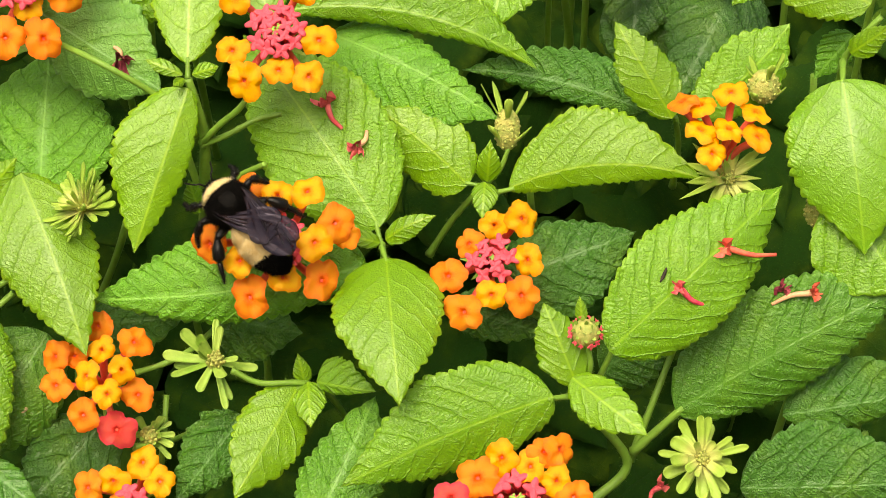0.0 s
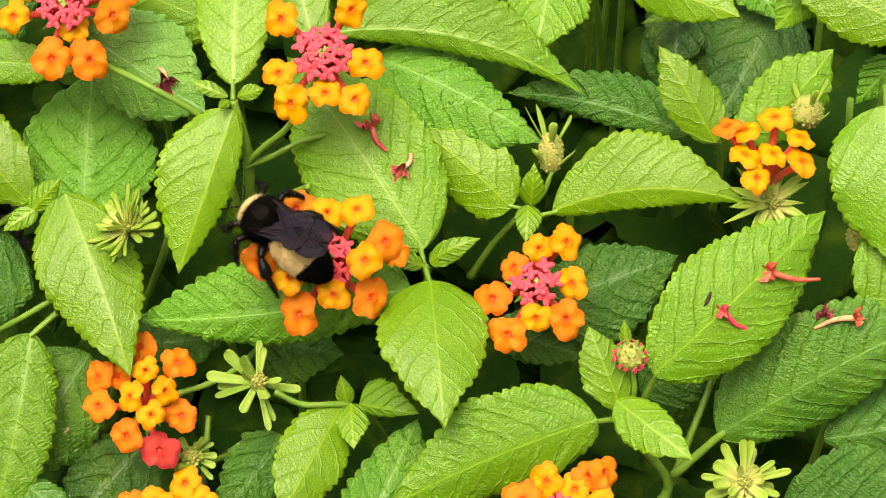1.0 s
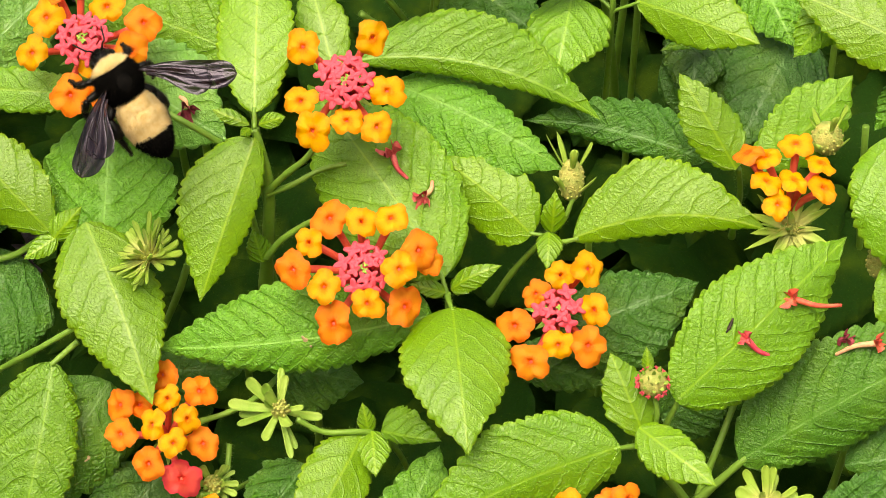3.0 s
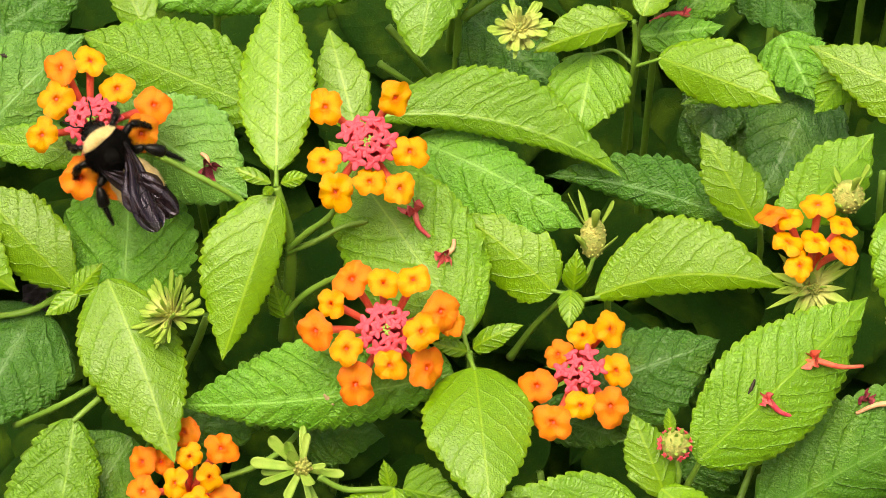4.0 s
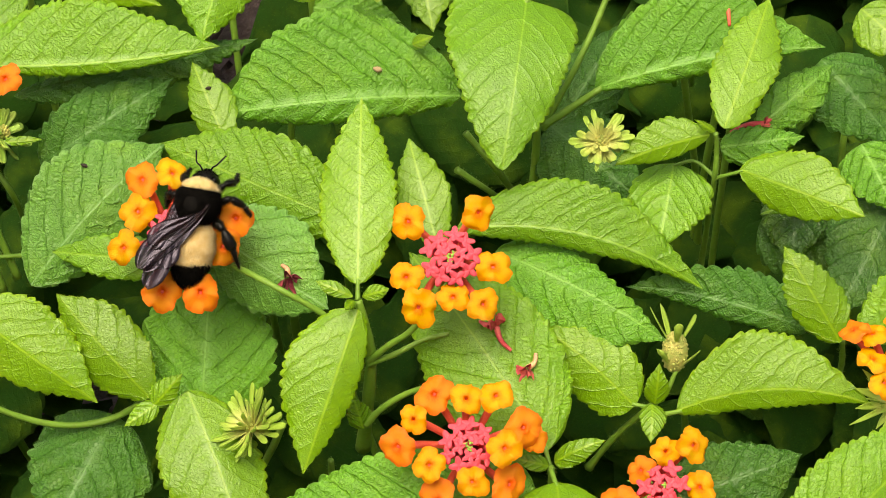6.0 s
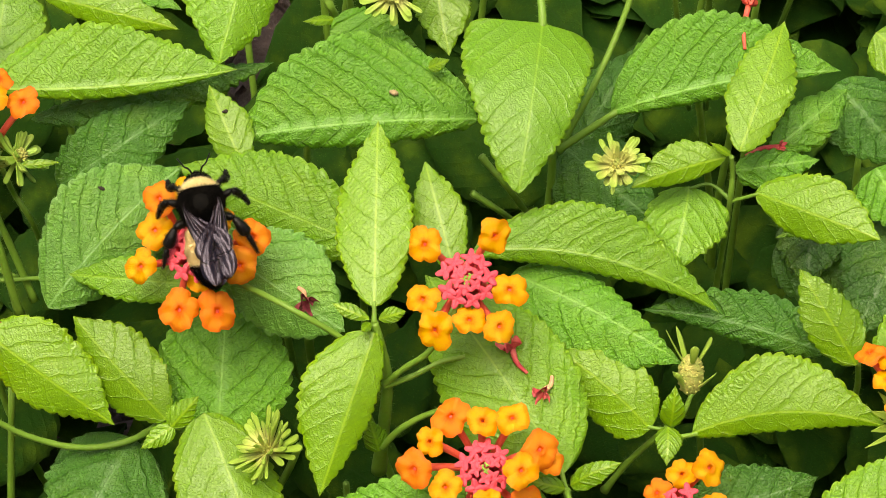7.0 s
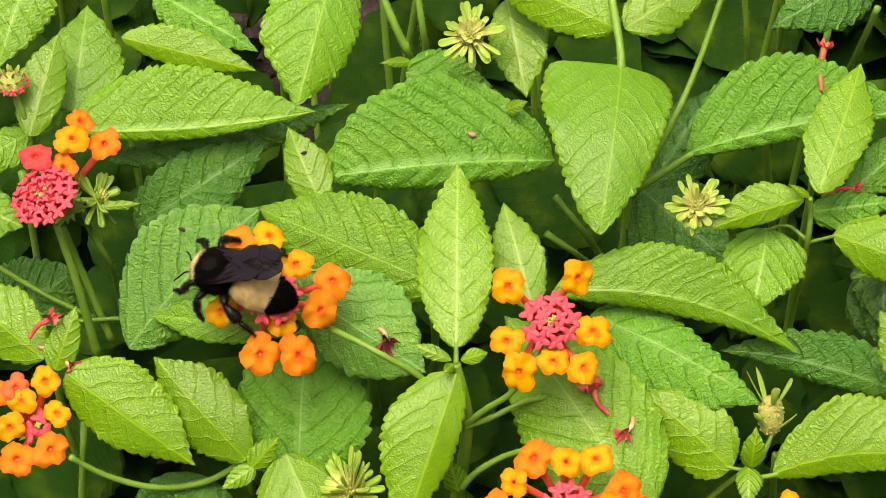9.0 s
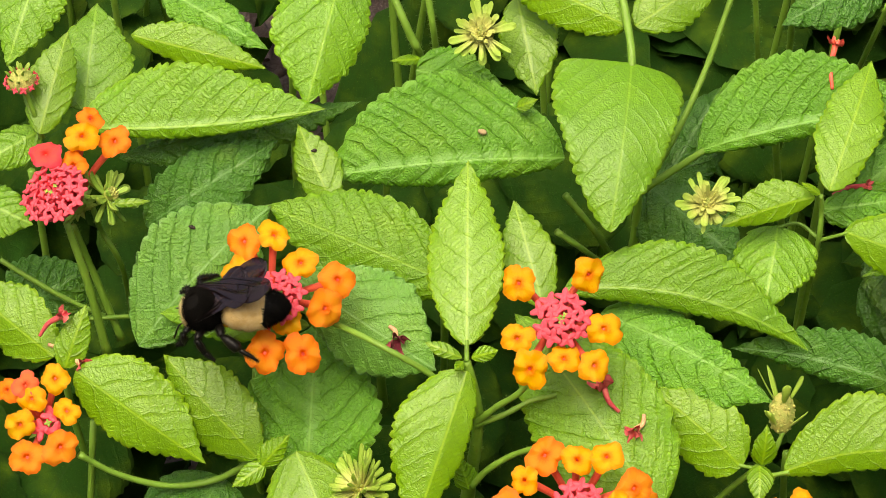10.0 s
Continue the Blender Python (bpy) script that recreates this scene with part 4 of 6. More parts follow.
leaf(shoot_c, (0.00982, 0.02259, 0.21237), (0.01048, 0.02680, 0.21952), 0.00228, 0.00228, arch=0.1, wave=0.75, tone=YOUNG)
leaf(shoot_c, (0.00940, 0.02261, 0.21236), (0.00873, 0.01487, 0.21134), 0.00249, 0.00249, tl=0, tr=24, arch=0.1, wave=0.75, tone=YOUNG)
stem(shoot_c, [(-0.00113, 0.02449, 0.18664), (0.00330, 0.02454, 0.19769), (0.00943, 0.02354, 0.21058)], 0.00095, 0.00070)
stem(shoot_c, [(0.00985, 0.02342, 0.21055), (0.01228, 0.02530, 0.21252), (0.01387, 0.02779, 0.21578)], 0.00060, 0.00060)
leaf(shoot_c, (-0.01913, 0.05176, 0.22055), (0.01230, 0.03287, 0.21776), 0.00716, 0.01182, tl=40, tr=0, bend=0.03, arch=0.05, wave=1.5, tone=MATURE)
leaf(shoot_c, (-0.02655, 0.05234, 0.22689), (0.01972, 0.04342, 0.21919), 0.00971, 0.00413, tl=0, tr=40, bend=0.1, arch=0.05, peak=0.42, tone=FRESH)
leaf(shoot_c, (0.03967, 0.03854, 0.21284), (0.00562, 0.04802, 0.21384), 0.00418, 0.00704, tl=40, tr=0, bend=-0.05, arch=0.05, wave=1.75, tone=OLD)
shoot_d = thing("lantana_shoot", (0.04657, 0.04044, 0.19885), "lantana shoot with rounded fresh leaves beside a flower head", "plant", "lantana shoots")
leaf(shoot_d, (0.04405, 0.03103, 0.21975), (0.03359, 0.04479, 0.23128), 0.00519, 0.00519, tl=23, tr=0, arch=0.05, peak=0.42, wave=0.75, tone=YOUNG)
leaf(shoot_d, (0.04776, 0.03344, 0.21660), (0.06631, 0.04696, 0.22738), 0.00691, 0.00691, tl=0, tr=20, bend=-0.05, arch=0.05, peak=0.5, tone=FRESH)
leaf(shoot_d, (0.06001, 0.06961, 0.21464), (0.04642, 0.04613, 0.20655), 0.01036, 0.01036, tl=0, tr=27, arch=0.05, wave=1.4, tone=DEEP)
leaf(shoot_d, (0.04071, 0.07548, 0.21170), (0.03893, 0.05807, 0.20669), 0.00774, 0.00774, tl=0, tr=31, arch=0.05, wave=1.4, tone=DEEP)
stem(shoot_d, [(0.04623, 0.03624, 0.19172), (0.04615, 0.03415, 0.20708), (0.04476, 0.03249, 0.21821)], 0.00090, 0.00070)

# the right-hand side of the bush
shoot_e = thing("lantana_shoot", (0.07955, 0.06008, 0.20854), "lantana shoot with a broad drooping leaf and small young leaves", "plant", "lantana shoots")
leaf(shoot_e, (0.07467, 0.03406, 0.22689), (0.07813, 0.00709, 0.20963), 0.01337, 0.01337, tl=0, tr=29, arch=0.09, peak=0.38, wave=0.7, tone=FRESH)
stem(shoot_e, [(0.07602, 0.04097, 0.22329), (0.07478, 0.03325, 0.22638)], 0.00090, 0.00068, name="petiole")
leaf(shoot_e, (0.07337, 0.01882, 0.21199), (0.08659, 0.00175, 0.20358), 0.00608, 0.01138, tl=40, tr=0, arch=0.05, peak=0.45, tone=FRESH)
leaf(shoot_e, (0.07711, 0.04111, 0.22556), (0.08402, 0.04177, 0.23268), 0.00249, 0.00249, arch=0.05, wave=0.75, tone=YOUNG)
leaf(shoot_e, (0.07918, 0.04996, 0.22062), (0.07201, 0.04470, 0.21379), 0.00362, 0.00362, tl=28, tr=0, arch=0.05, wave=1.5, tone=MATURE)
leaf(shoot_e, (0.08069, 0.04706, 0.23249), (0.05465, 0.06201, 0.23505), 0.00672, 0.00672, tl=14, tr=0, arch=0.05, wave=0.75, tone=YOUNG)
leaf(shoot_e, (0.06442, 0.06155, 0.23105), (0.05651, 0.05476, 0.22355), 0.00427, 0.00427, arch=0.05, tone=FRESH)
stem(shoot_e, [(0.07382, 0.04241, 0.19566), (0.07630, 0.04310, 0.21228), (0.07693, 0.04245, 0.22394), (0.08243, 0.04471, 0.23163)], 0.00100, 0.00080)

# the spray with dropped florets on its leaves
shoot_f = thing("lantana_shoot", (0.03479, -0.01450, 0.17051), "lantana shoot with large leaves and a hairy stem", "plant", "lantana shoots")
leaf(shoot_f, (0.03098, -0.01100, 0.20631), (0.06296, 0.01584, 0.21888), 0.01097, 0.01097, tl=0, tr=25, peak=0.42, tone=FRESH)
stem(shoot_f, [(0.02844, -0.01306, 0.19670), (0.03193, -0.01020, 0.20669)], 0.00090, 0.00068, name="petiole")
leaf(shoot_f, (0.04412, -0.01202, 0.18713), (0.08920, 0.00603, 0.20329), 0.01228, 0.01087, tl=0, tr=40, bend=0.02, peak=0.4, wave=1.3, tone=(0.092, 0.270, 0.018))
stem(shoot_f, [(0.03643, -0.01567, 0.17876), (0.04547, -0.01148, 0.18761)], 0.00120, 0.00090, name="petiole")
leaf(shoot_f, (0.02518, -0.01666, 0.20371), (0.01932, -0.00459, 0.21263), 0.00483, 0.00483, tl=0, tr=24, arch=0.05, peak=0.45, wave=0.75, tone=YOUNG)
leaf(shoot_f, (0.02411, -0.01618, 0.20601), (0.03679, -0.02953, 0.20773), 0.00477, 0.00477, tl=34, tr=0, arch=0.05, peak=0.4, wave=0.75, tone=YOUNG)
leaf(shoot_f, (0.02091, -0.01819, 0.20286), (-0.01718, -0.03079, 0.19360), 0.00947, 0.01128, tl=40, tr=0, bend=-0.03, arch=0.05, peak=0.38, tone=FRESH)
stem(shoot_f, [(0.02514, -0.01603, 0.19964), (0.01977, -0.01857, 0.20258)], 0.00080, 0.00060, name="petiole")
leaf(shoot_f, (0.02617, -0.00697, 0.20986), (0.02577, -0.00381, 0.21328), 0.00111, 0.00111, arch=0.05, wave=0.75, tone=YOUNG)
stem(shoot_f, [(0.02691, -0.02315, 0.17090), (0.03545, -0.01707, 0.17598), (0.02980, -0.01418, 0.18766), (0.02629, -0.01405, 0.19834)], 0.00130, 0.00100)
stem(shoot_f, [(0.02628, -0.01452, 0.19815), (0.02758, -0.01353, 0.20511), (0.02701, -0.01136, 0.20920)], 0.00070, 0.00060)
stem(shoot_f, [(0.03601, -0.01611, 0.17640), (0.04064, -0.00807, 0.18639), (0.04576, 0.00312, 0.19121)], 0.00100, 0.00080)
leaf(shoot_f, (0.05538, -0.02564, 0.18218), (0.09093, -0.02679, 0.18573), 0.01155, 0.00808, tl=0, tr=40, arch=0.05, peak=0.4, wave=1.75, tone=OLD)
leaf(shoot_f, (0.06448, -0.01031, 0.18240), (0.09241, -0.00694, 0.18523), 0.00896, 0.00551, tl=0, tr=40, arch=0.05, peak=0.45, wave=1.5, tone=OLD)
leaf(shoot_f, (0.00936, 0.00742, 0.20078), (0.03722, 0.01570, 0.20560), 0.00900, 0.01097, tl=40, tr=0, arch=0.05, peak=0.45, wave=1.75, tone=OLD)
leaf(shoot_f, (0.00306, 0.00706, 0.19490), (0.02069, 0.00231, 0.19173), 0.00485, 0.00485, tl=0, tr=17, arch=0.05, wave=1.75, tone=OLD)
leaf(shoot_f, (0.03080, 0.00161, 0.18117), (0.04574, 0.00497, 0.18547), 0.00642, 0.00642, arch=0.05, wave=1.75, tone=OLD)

# the lower edge of the bush
shoot_g = thing("lantana_shoot", (-0.02320, -0.00529, 0.17122), "lantana shoot with small fresh leaves and old leaves beneath", "plant", "lantana shoots")
leaf(shoot_g, (-0.02558, -0.00716, 0.18979), (-0.03699, -0.02816, 0.18499), 0.00684, 0.00684, tl=29, tr=0, arch=0.05, peak=0.42, wave=0.75, tone=YOUNG)
stem(shoot_g, [(-0.02386, -0.00610, 0.18923), (-0.02593, -0.00779, 0.18965)], 0.00060, 0.00045, name="petiole")
leaf(shoot_g, (-0.02438, -0.00628, 0.18913), (-0.02557, -0.00255, 0.19383), 0.00167, 0.00167, arch=0.05, wave=0.75, tone=YOUNG)
leaf(shoot_g, (-0.02380, -0.00645, 0.19018), (-0.02312, -0.01596, 0.18959), 0.00312, 0.00312, tl=0, tr=21, arch=0.05, wave=0.75, tone=YOUNG)
leaf(shoot_g, (-0.02212, -0.00759, 0.19196), (-0.01108, -0.01192, 0.19510), 0.00518, 0.00216, tl=0, tr=40, arch=0.05, peak=0.3, tone=FRESH)
leaf(shoot_g, (-0.02372, -0.03490, 0.18078), (-0.01136, -0.00948, 0.18959), 0.00828, 0.00828, tl=39, tr=0, arch=0.05, peak=0.45, wave=1.5, tone=MATURE)
stem(shoot_g, [(-0.03764, -0.00602, 0.19395), (-0.03257, -0.00738, 0.19150), (-0.02386, -0.00630, 0.18915), (-0.01867, -0.00353, 0.17650), (-0.01478, 0.00870, 0.13412)], 0.00070, 0.00080)
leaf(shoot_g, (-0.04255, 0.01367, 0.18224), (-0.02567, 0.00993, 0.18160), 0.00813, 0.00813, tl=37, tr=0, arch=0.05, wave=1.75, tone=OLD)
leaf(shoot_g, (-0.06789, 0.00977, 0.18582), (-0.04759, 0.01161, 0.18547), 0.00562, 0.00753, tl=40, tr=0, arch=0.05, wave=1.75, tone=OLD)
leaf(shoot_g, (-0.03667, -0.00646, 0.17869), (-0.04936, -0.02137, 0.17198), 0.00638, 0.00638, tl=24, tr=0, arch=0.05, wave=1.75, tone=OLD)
stem(shoot_g, [(-0.05592, -0.00362, 0.18965), (-0.04984, -0.00079, 0.18896), (-0.04476, 0.00310, 0.18864), (-0.04001, 0.01131, 0.18574)], 0.00075, 0.00075)
stem(shoot_g, [(-0.06158, 0.00258, 0.10758), (-0.05257, -0.01329, 0.17077), (-0.05097, -0.00348, 0.18132)], 0.00080, 0.00070)
stem(shoot_g, [(-0.05598, -0.01534, 0.18272), (-0.05140, -0.01193, 0.17787), (-0.04664, -0.00179, 0.16494), (-0.04180, 0.01408, 0.13490)], 0.00070, 0.00070)
leaf(shoot_g, (-0.01241, 0.00886, 0.20563), (-0.06428, 0.00735, 0.19800), 0.00790, 0.01168, tl=40, tr=0, bend=0.03, arch=0.04, peak=0.42, wave=1.5, tone=MATURE)
shoot_h = thing("lantana_shoot", (-0.07808, 0.00907, 0.17420), "lantana shoot with broad overlapping leaves", "plant", "lantana shoots")
leaf(shoot_h, (-0.07674, 0.02666, 0.21168), (-0.06372, -0.00585, 0.19915), 0.01004, 0.01019, tl=40, tr=0, bend=0.02, peak=0.4, wave=0.75, tone=YOUNG)
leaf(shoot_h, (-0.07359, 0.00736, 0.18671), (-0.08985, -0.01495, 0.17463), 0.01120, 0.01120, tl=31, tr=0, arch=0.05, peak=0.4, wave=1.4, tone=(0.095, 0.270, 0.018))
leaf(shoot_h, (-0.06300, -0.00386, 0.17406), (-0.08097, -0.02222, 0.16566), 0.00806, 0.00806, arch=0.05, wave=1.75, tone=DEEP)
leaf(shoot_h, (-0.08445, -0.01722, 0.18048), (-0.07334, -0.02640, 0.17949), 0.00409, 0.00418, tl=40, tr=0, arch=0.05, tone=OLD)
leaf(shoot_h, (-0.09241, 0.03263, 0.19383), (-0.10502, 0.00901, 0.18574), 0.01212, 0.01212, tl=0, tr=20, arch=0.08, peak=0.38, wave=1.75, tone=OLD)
stem(shoot_h, [(-0.09644, 0.01225, 0.18318), (-0.08685, 0.00891, 0.19529), (-0.07854, 0.01055, 0.20071)], 0.00080, 0.00070)
leaf(shoot_h, (-0.08330, 0.00620, 0.19560), (-0.09276, -0.02805, 0.17140), 0.00720, 0.01050, tl=16, tr=0, bend=0.03, arch=0.06, peak=0.42, wave=1.25, tone=FRESH)
stem(shoot_h, [(-0.07860, 0.00930, 0.19760), (-0.08120, 0.00760, 0.19620), (-0.08360, 0.00560, 0.19530)], 0.00080, 0.00070, name="petiole")

# the leaves behind the bee
shoot_i = thing("lantana_shoot", (-0.06482, 0.04644, 0.19008), "lantana shoot with wide pale leaves under a flower head", "plant", "lantana shoots")
leaf(shoot_i, (-0.04705, 0.05539, 0.22490), (-0.08313, 0.07258, 0.22784), 0.01051, 0.01051, tl=33, tr=0, arch=0.05, peak=0.45, wave=1.2, tone=FRESH)
leaf(shoot_i, (-0.10702, 0.04747, 0.21639), (-0.08214, 0.07168, 0.22861), 0.01267, 0.01191, tl=0, tr=40, bend=0.03, arch=0.07, peak=0.5, wave=1.5, tone=SHEEN_GREEN)
leaf(shoot_i, (-0.07429, 0.04660, 0.22423), (-0.10324, 0.05224, 0.22069), 0.00424, 0.00424, arch=0.05, peak=0.5, tone=FRESH)
leaf(shoot_i, (-0.07798, 0.05768, 0.22530), (-0.05058, 0.04015, 0.21852), 0.01061, 0.01061, tl=0, tr=35, arch=0.03, peak=0.55, wave=1.2, tone=SHEEN_GREEN)
leaf(shoot_i, (-0.07533, 0.02818, 0.19724), (-0.07372, 0.05676, 0.21110), 0.01323, 0.01323, peak=0.45, wave=1.5, tone=MATURE)
stem(shoot_i, [(-0.04383, 0.03251, 0.21469), (-0.05039, 0.03514, 0.22298), (-0.05898, 0.03741, 0.22886), (-0.06650, 0.04250, 0.22830), (-0.07860, 0.05320, 0.22220)], 0.00080, 0.00075)

# the upper left of the bush
shoot_j = thing("lantana_shoot", (-0.10463, 0.08384, 0.20320), "lantana shoot with long pointed leaves, some dark and glossy", "plant", "lantana shoots")
leaf(shoot_j, (-0.11905, 0.08708, 0.23402), (-0.07156, 0.08878, 0.23719), 0.01227, 0.00286, tl=0, tr=40, bend=-0.03, arch=0.04, peak=0.42, tone=FRESH)
leaf(shoot_j, (-0.10731, 0.07466, 0.21878), (-0.08137, 0.08869, 0.22799), 0.00732, 0.00732, arch=0.08, peak=0.42, wave=1.75, tone=OLD)
leaf(shoot_j, (-0.11306, 0.08777, 0.22381), (-0.06523, 0.09680, 0.22997), 0.00379, 0.00559, tl=40, tr=0, arch=0.05, peak=0.5, wave=1.75, tone=OLD)
leaf(shoot_j, (-0.07033, 0.07219, 0.22835), (-0.07714, 0.08748, 0.23421), 0.00459, 0.00459, tl=25, tr=0, arch=0.05, peak=0.42, wave=0.75, tone=YOUNG)
leaf(shoot_j, (-0.02529, 0.08180, 0.23028), (-0.07134, 0.07881, 0.22882), 0.00572, 0.01731, tl=40, tr=0, bend=-0.02, arch=0.05, peak=0.5, wave=1.5, full=0.72, tone=MATURE)
leaf(shoot_j, (-0.06649, 0.12336, 0.25042), (-0.07541, 0.09105, 0.23575), 0.01013, 0.01064, tl=40, tr=0, arch=0.05, peak=0.55, tone=FRESH)
leaf(shoot_j, (-0.11050, 0.10729, 0.23836), (-0.08364, 0.10107, 0.23507), 0.00491, 0.00379, tl=0, tr=40, arch=0.05, peak=0.45, wave=0.75, tone=YOUNG)
leaf(shoot_j, (-0.10493, 0.12052, 0.23754), (-0.08366, 0.10763, 0.23341), 0.00509, 0.00509, tl=32, tr=0, arch=0.05, wave=1.5, tone=MATURE)
leaf(shoot_j, (-0.11922, 0.09314, 0.23215), (-0.11775, 0.11521, 0.23904), 0.00872, 0.00872, tl=26, tr=0, arch=0.05, peak=0.42, tone=FRESH)
leaf(shoot_j, (-0.12911, 0.12417, 0.24208), (-0.13577, 0.10497, 0.23178), 0.00700, 0.00700, tl=0, tr=21, arch=0.05, tone=FRESH)
leaf(shoot_j, (-0.12662, 0.08339, 0.23645), (-0.12185, 0.10267, 0.24453), 0.00503, 0.00503, tl=0, tr=30, arch=0.05, peak=0.45, wave=0.75, tone=YOUNG)
leaf(shoot_j, (-0.12767, 0.08812, 0.23184), (-0.14028, 0.08001, 0.23004), 0.00439, 0.00439, tl=0, tr=32, arch=0.05, tone=FRESH)
leaf(shoot_j, (-0.13893, 0.07468, 0.22795), (-0.12794, 0.06924, 0.22631), 0.00569, 0.00653, tl=40, tr=0, arch=0.05, tone=FRESH)
leaf(shoot_j, (-0.13419, 0.06593, 0.20087), (-0.11975, 0.07515, 0.20536), 0.00904, 0.00904, tl=0, tr=29, arch=0.05, wave=1.75, tone=OLD)
stem(shoot_j, [(-0.11524, 0.05598, 0.20213), (-0.11755, 0.06073, 0.21907), (-0.12043, 0.06545, 0.23164)], 0.00120, 0.00090)
stem(shoot_j, [(-0.11305, 0.06092, 0.19993), (-0.11799, 0.06761, 0.21536), (-0.12005, 0.06874, 0.22652)], 0.00100, 0.00080)
stem(shoot_j, [(-0.11658, 0.06532, 0.20154), (-0.12575, 0.06750, 0.20627), (-0.13660, 0.07183, 0.21178)], 0.00070, 0.00070)
stem(shoot_j, [(-0.11555, 0.08698, 0.17148), (-0.11295, 0.07241, 0.20893), (-0.11597, 0.07391, 0.21803), (-0.11633, 0.07175, 0.22793)], 0.00080, 0.00070)
stem(shoot_j, [(-0.12672, 0.08535, 0.23292), (-0.12771, 0.08678, 0.23885), (-0.12917, 0.08884, 0.24394)], 0.00070, 0.00070)
leaf(shoot_j, (-0.11298, 0.06955, 0.23204), (-0.10480, 0.07005, 0.23239), 0.00085, 0.00085, arch=0.06, peak=0.5, wave=0.75, tone=YOUNG)
shoot_k = thing("lantana_shoot", (-0.10782, 0.03249, 0.18217), "lantana shoot with fresh ovate leaves and a bent stalk", "plant", "lantana shoots")
leaf(shoot_k, (-0.11867, 0.04246, 0.21591), (-0.09421, 0.02787, 0.20586), 0.00940, 0.00808, tl=0, tr=40, arch=0.07, peak=0.4, wave=0.75, tone=YOUNG)
leaf(shoot_k, (-0.08445, 0.02891, 0.20571), (-0.10232, 0.04641, 0.21513), 0.00772, 0.00772, tl=34, tr=0, arch=0.08, peak=0.46, wave=0.75, tone=YOUNG)
leaf(shoot_k, (-0.08368, 0.02749, 0.20517), (-0.07815, 0.03192, 0.20942), 0.00256, 0.00256, tl=0, tr=34, arch=0.05, wave=0.75, tone=YOUNG)
leaf(shoot_k, (-0.08304, 0.02787, 0.20535), (-0.08919, 0.02406, 0.20349), 0.00213, 0.00213, tl=0, tr=26, arch=0.05, wave=0.75, tone=YOUNG)
leaf(shoot_k, (-0.12073, 0.04284, 0.21596), (-0.11659, 0.05250, 0.22334), 0.00321, 0.00321, tl=0, tr=21, arch=0.05, wave=0.75, tone=YOUNG)
leaf(shoot_k, (-0.12328, 0.04613, 0.21500), (-0.14055, 0.05918, 0.22048), 0.00705, 0.00756, tl=40, tr=0, arch=0.05, peak=0.45, wave=0.75, tone=YOUNG)
stem(shoot_k, [(-0.11779, 0.02848, 0.20812), (-0.11098, 0.02803, 0.20180), (-0.10176, 0.02841, 0.19704), (-0.09272, 0.03043, 0.19617), (-0.08492, 0.03002, 0.20397)], 0.00075, 0.00085)
stem(shoot_k, [(-0.13686, 0.06361, 0.20411), (-0.12188, 0.06136, 0.20613), (-0.11097, 0.06272, 0.20509)], 0.00060, 0.00060)

# the upper right of the bush
shoot_l = thing("lantana_shoot", (-0.00894, 0.08673, 0.19855), "lantana shoot with a large drooping leaf and hairy stems", "plant", "lantana shoots")
leaf(shoot_l, (-0.01302, 0.08951, 0.24918), (-0.01812, 0.05629, 0.23974), 0.01060, 0.01430, tl=12, tr=0, arch=0.11, peak=0.17, wave=0.7, full=0.62, tone=FRESH)
leaf(shoot_l, (-0.01368, 0.09866, 0.24962), (-0.04041, 0.11300, 0.25297), 0.00713, 0.00764, tl=40, tr=0, arch=0.05, peak=0.4, wave=0.75, tone=YOUNG)
leaf(shoot_l, (-0.01195, 0.09859, 0.24968), (0.00650, 0.10996, 0.25418), 0.00544, 0.00544, arch=0.05, peak=0.4, wave=0.75, tone=YOUNG)
leaf(shoot_l, (-0.03422, 0.11155, 0.24406), (-0.03064, 0.09262, 0.23656), 0.00575, 0.00575, tl=0, tr=28, arch=0.05, peak=0.45, wave=0.75, tone=YOUNG)
leaf(shoot_l, (0.00060, 0.08344, 0.23013), (0.04432, 0.08673, 0.23807), 0.01444, 0.00371, tl=0, tr=40, bend=0.04, arch=0.05, peak=0.42, wave=1.5, tone=MATURE)
stem(shoot_l, [(-0.00950, 0.08061, 0.22197), (0.00191, 0.08354, 0.23037)], 0.00110, 0.00083, name="petiole")
leaf(shoot_l, (-0.00563, 0.08493, 0.21745), (0.00681, 0.10366, 0.22570), 0.00745, 0.00745, tl=25, tr=0, arch=0.05, wave=1.75, tone=OLD)
leaf(shoot_l, (0.03905, 0.12201, 0.24132), (0.01859, 0.10971, 0.23742), 0.00789, 0.00789, tl=0, tr=31, arch=0.05, wave=1.75, tone=OLD)
leaf(shoot_l, (-0.00787, 0.08501, 0.21736), (0.01052, 0.06928, 0.21193), 0.01006, 0.01006, tl=27, tr=0, arch=0.05, wave=1.75, tone=OLD)
leaf(shoot_l, (-0.05439, 0.10380, 0.23122), (-0.03701, 0.10037, 0.23073), 0.00562, 0.00562, tl=0, tr=37, arch=0.05, wave=1.5, tone=MATURE)
leaf(shoot_l, (-0.03464, 0.08767, 0.23866), (-0.03068, 0.08763, 0.24101), 0.00130, 0.00130, arch=0.05, wave=0.75, tone=YOUNG)
stem(shoot_l, [(-0.01212, 0.07576, 0.19393), (-0.01072, 0.07882, 0.21254), (-0.01083, 0.08178, 0.22670), (-0.01311, 0.08515, 0.24308), (-0.01299, 0.09077, 0.24969), (-0.01379, 0.09893, 0.25189), (-0.01492, 0.10721, 0.25411)], 0.00115, 0.00100)
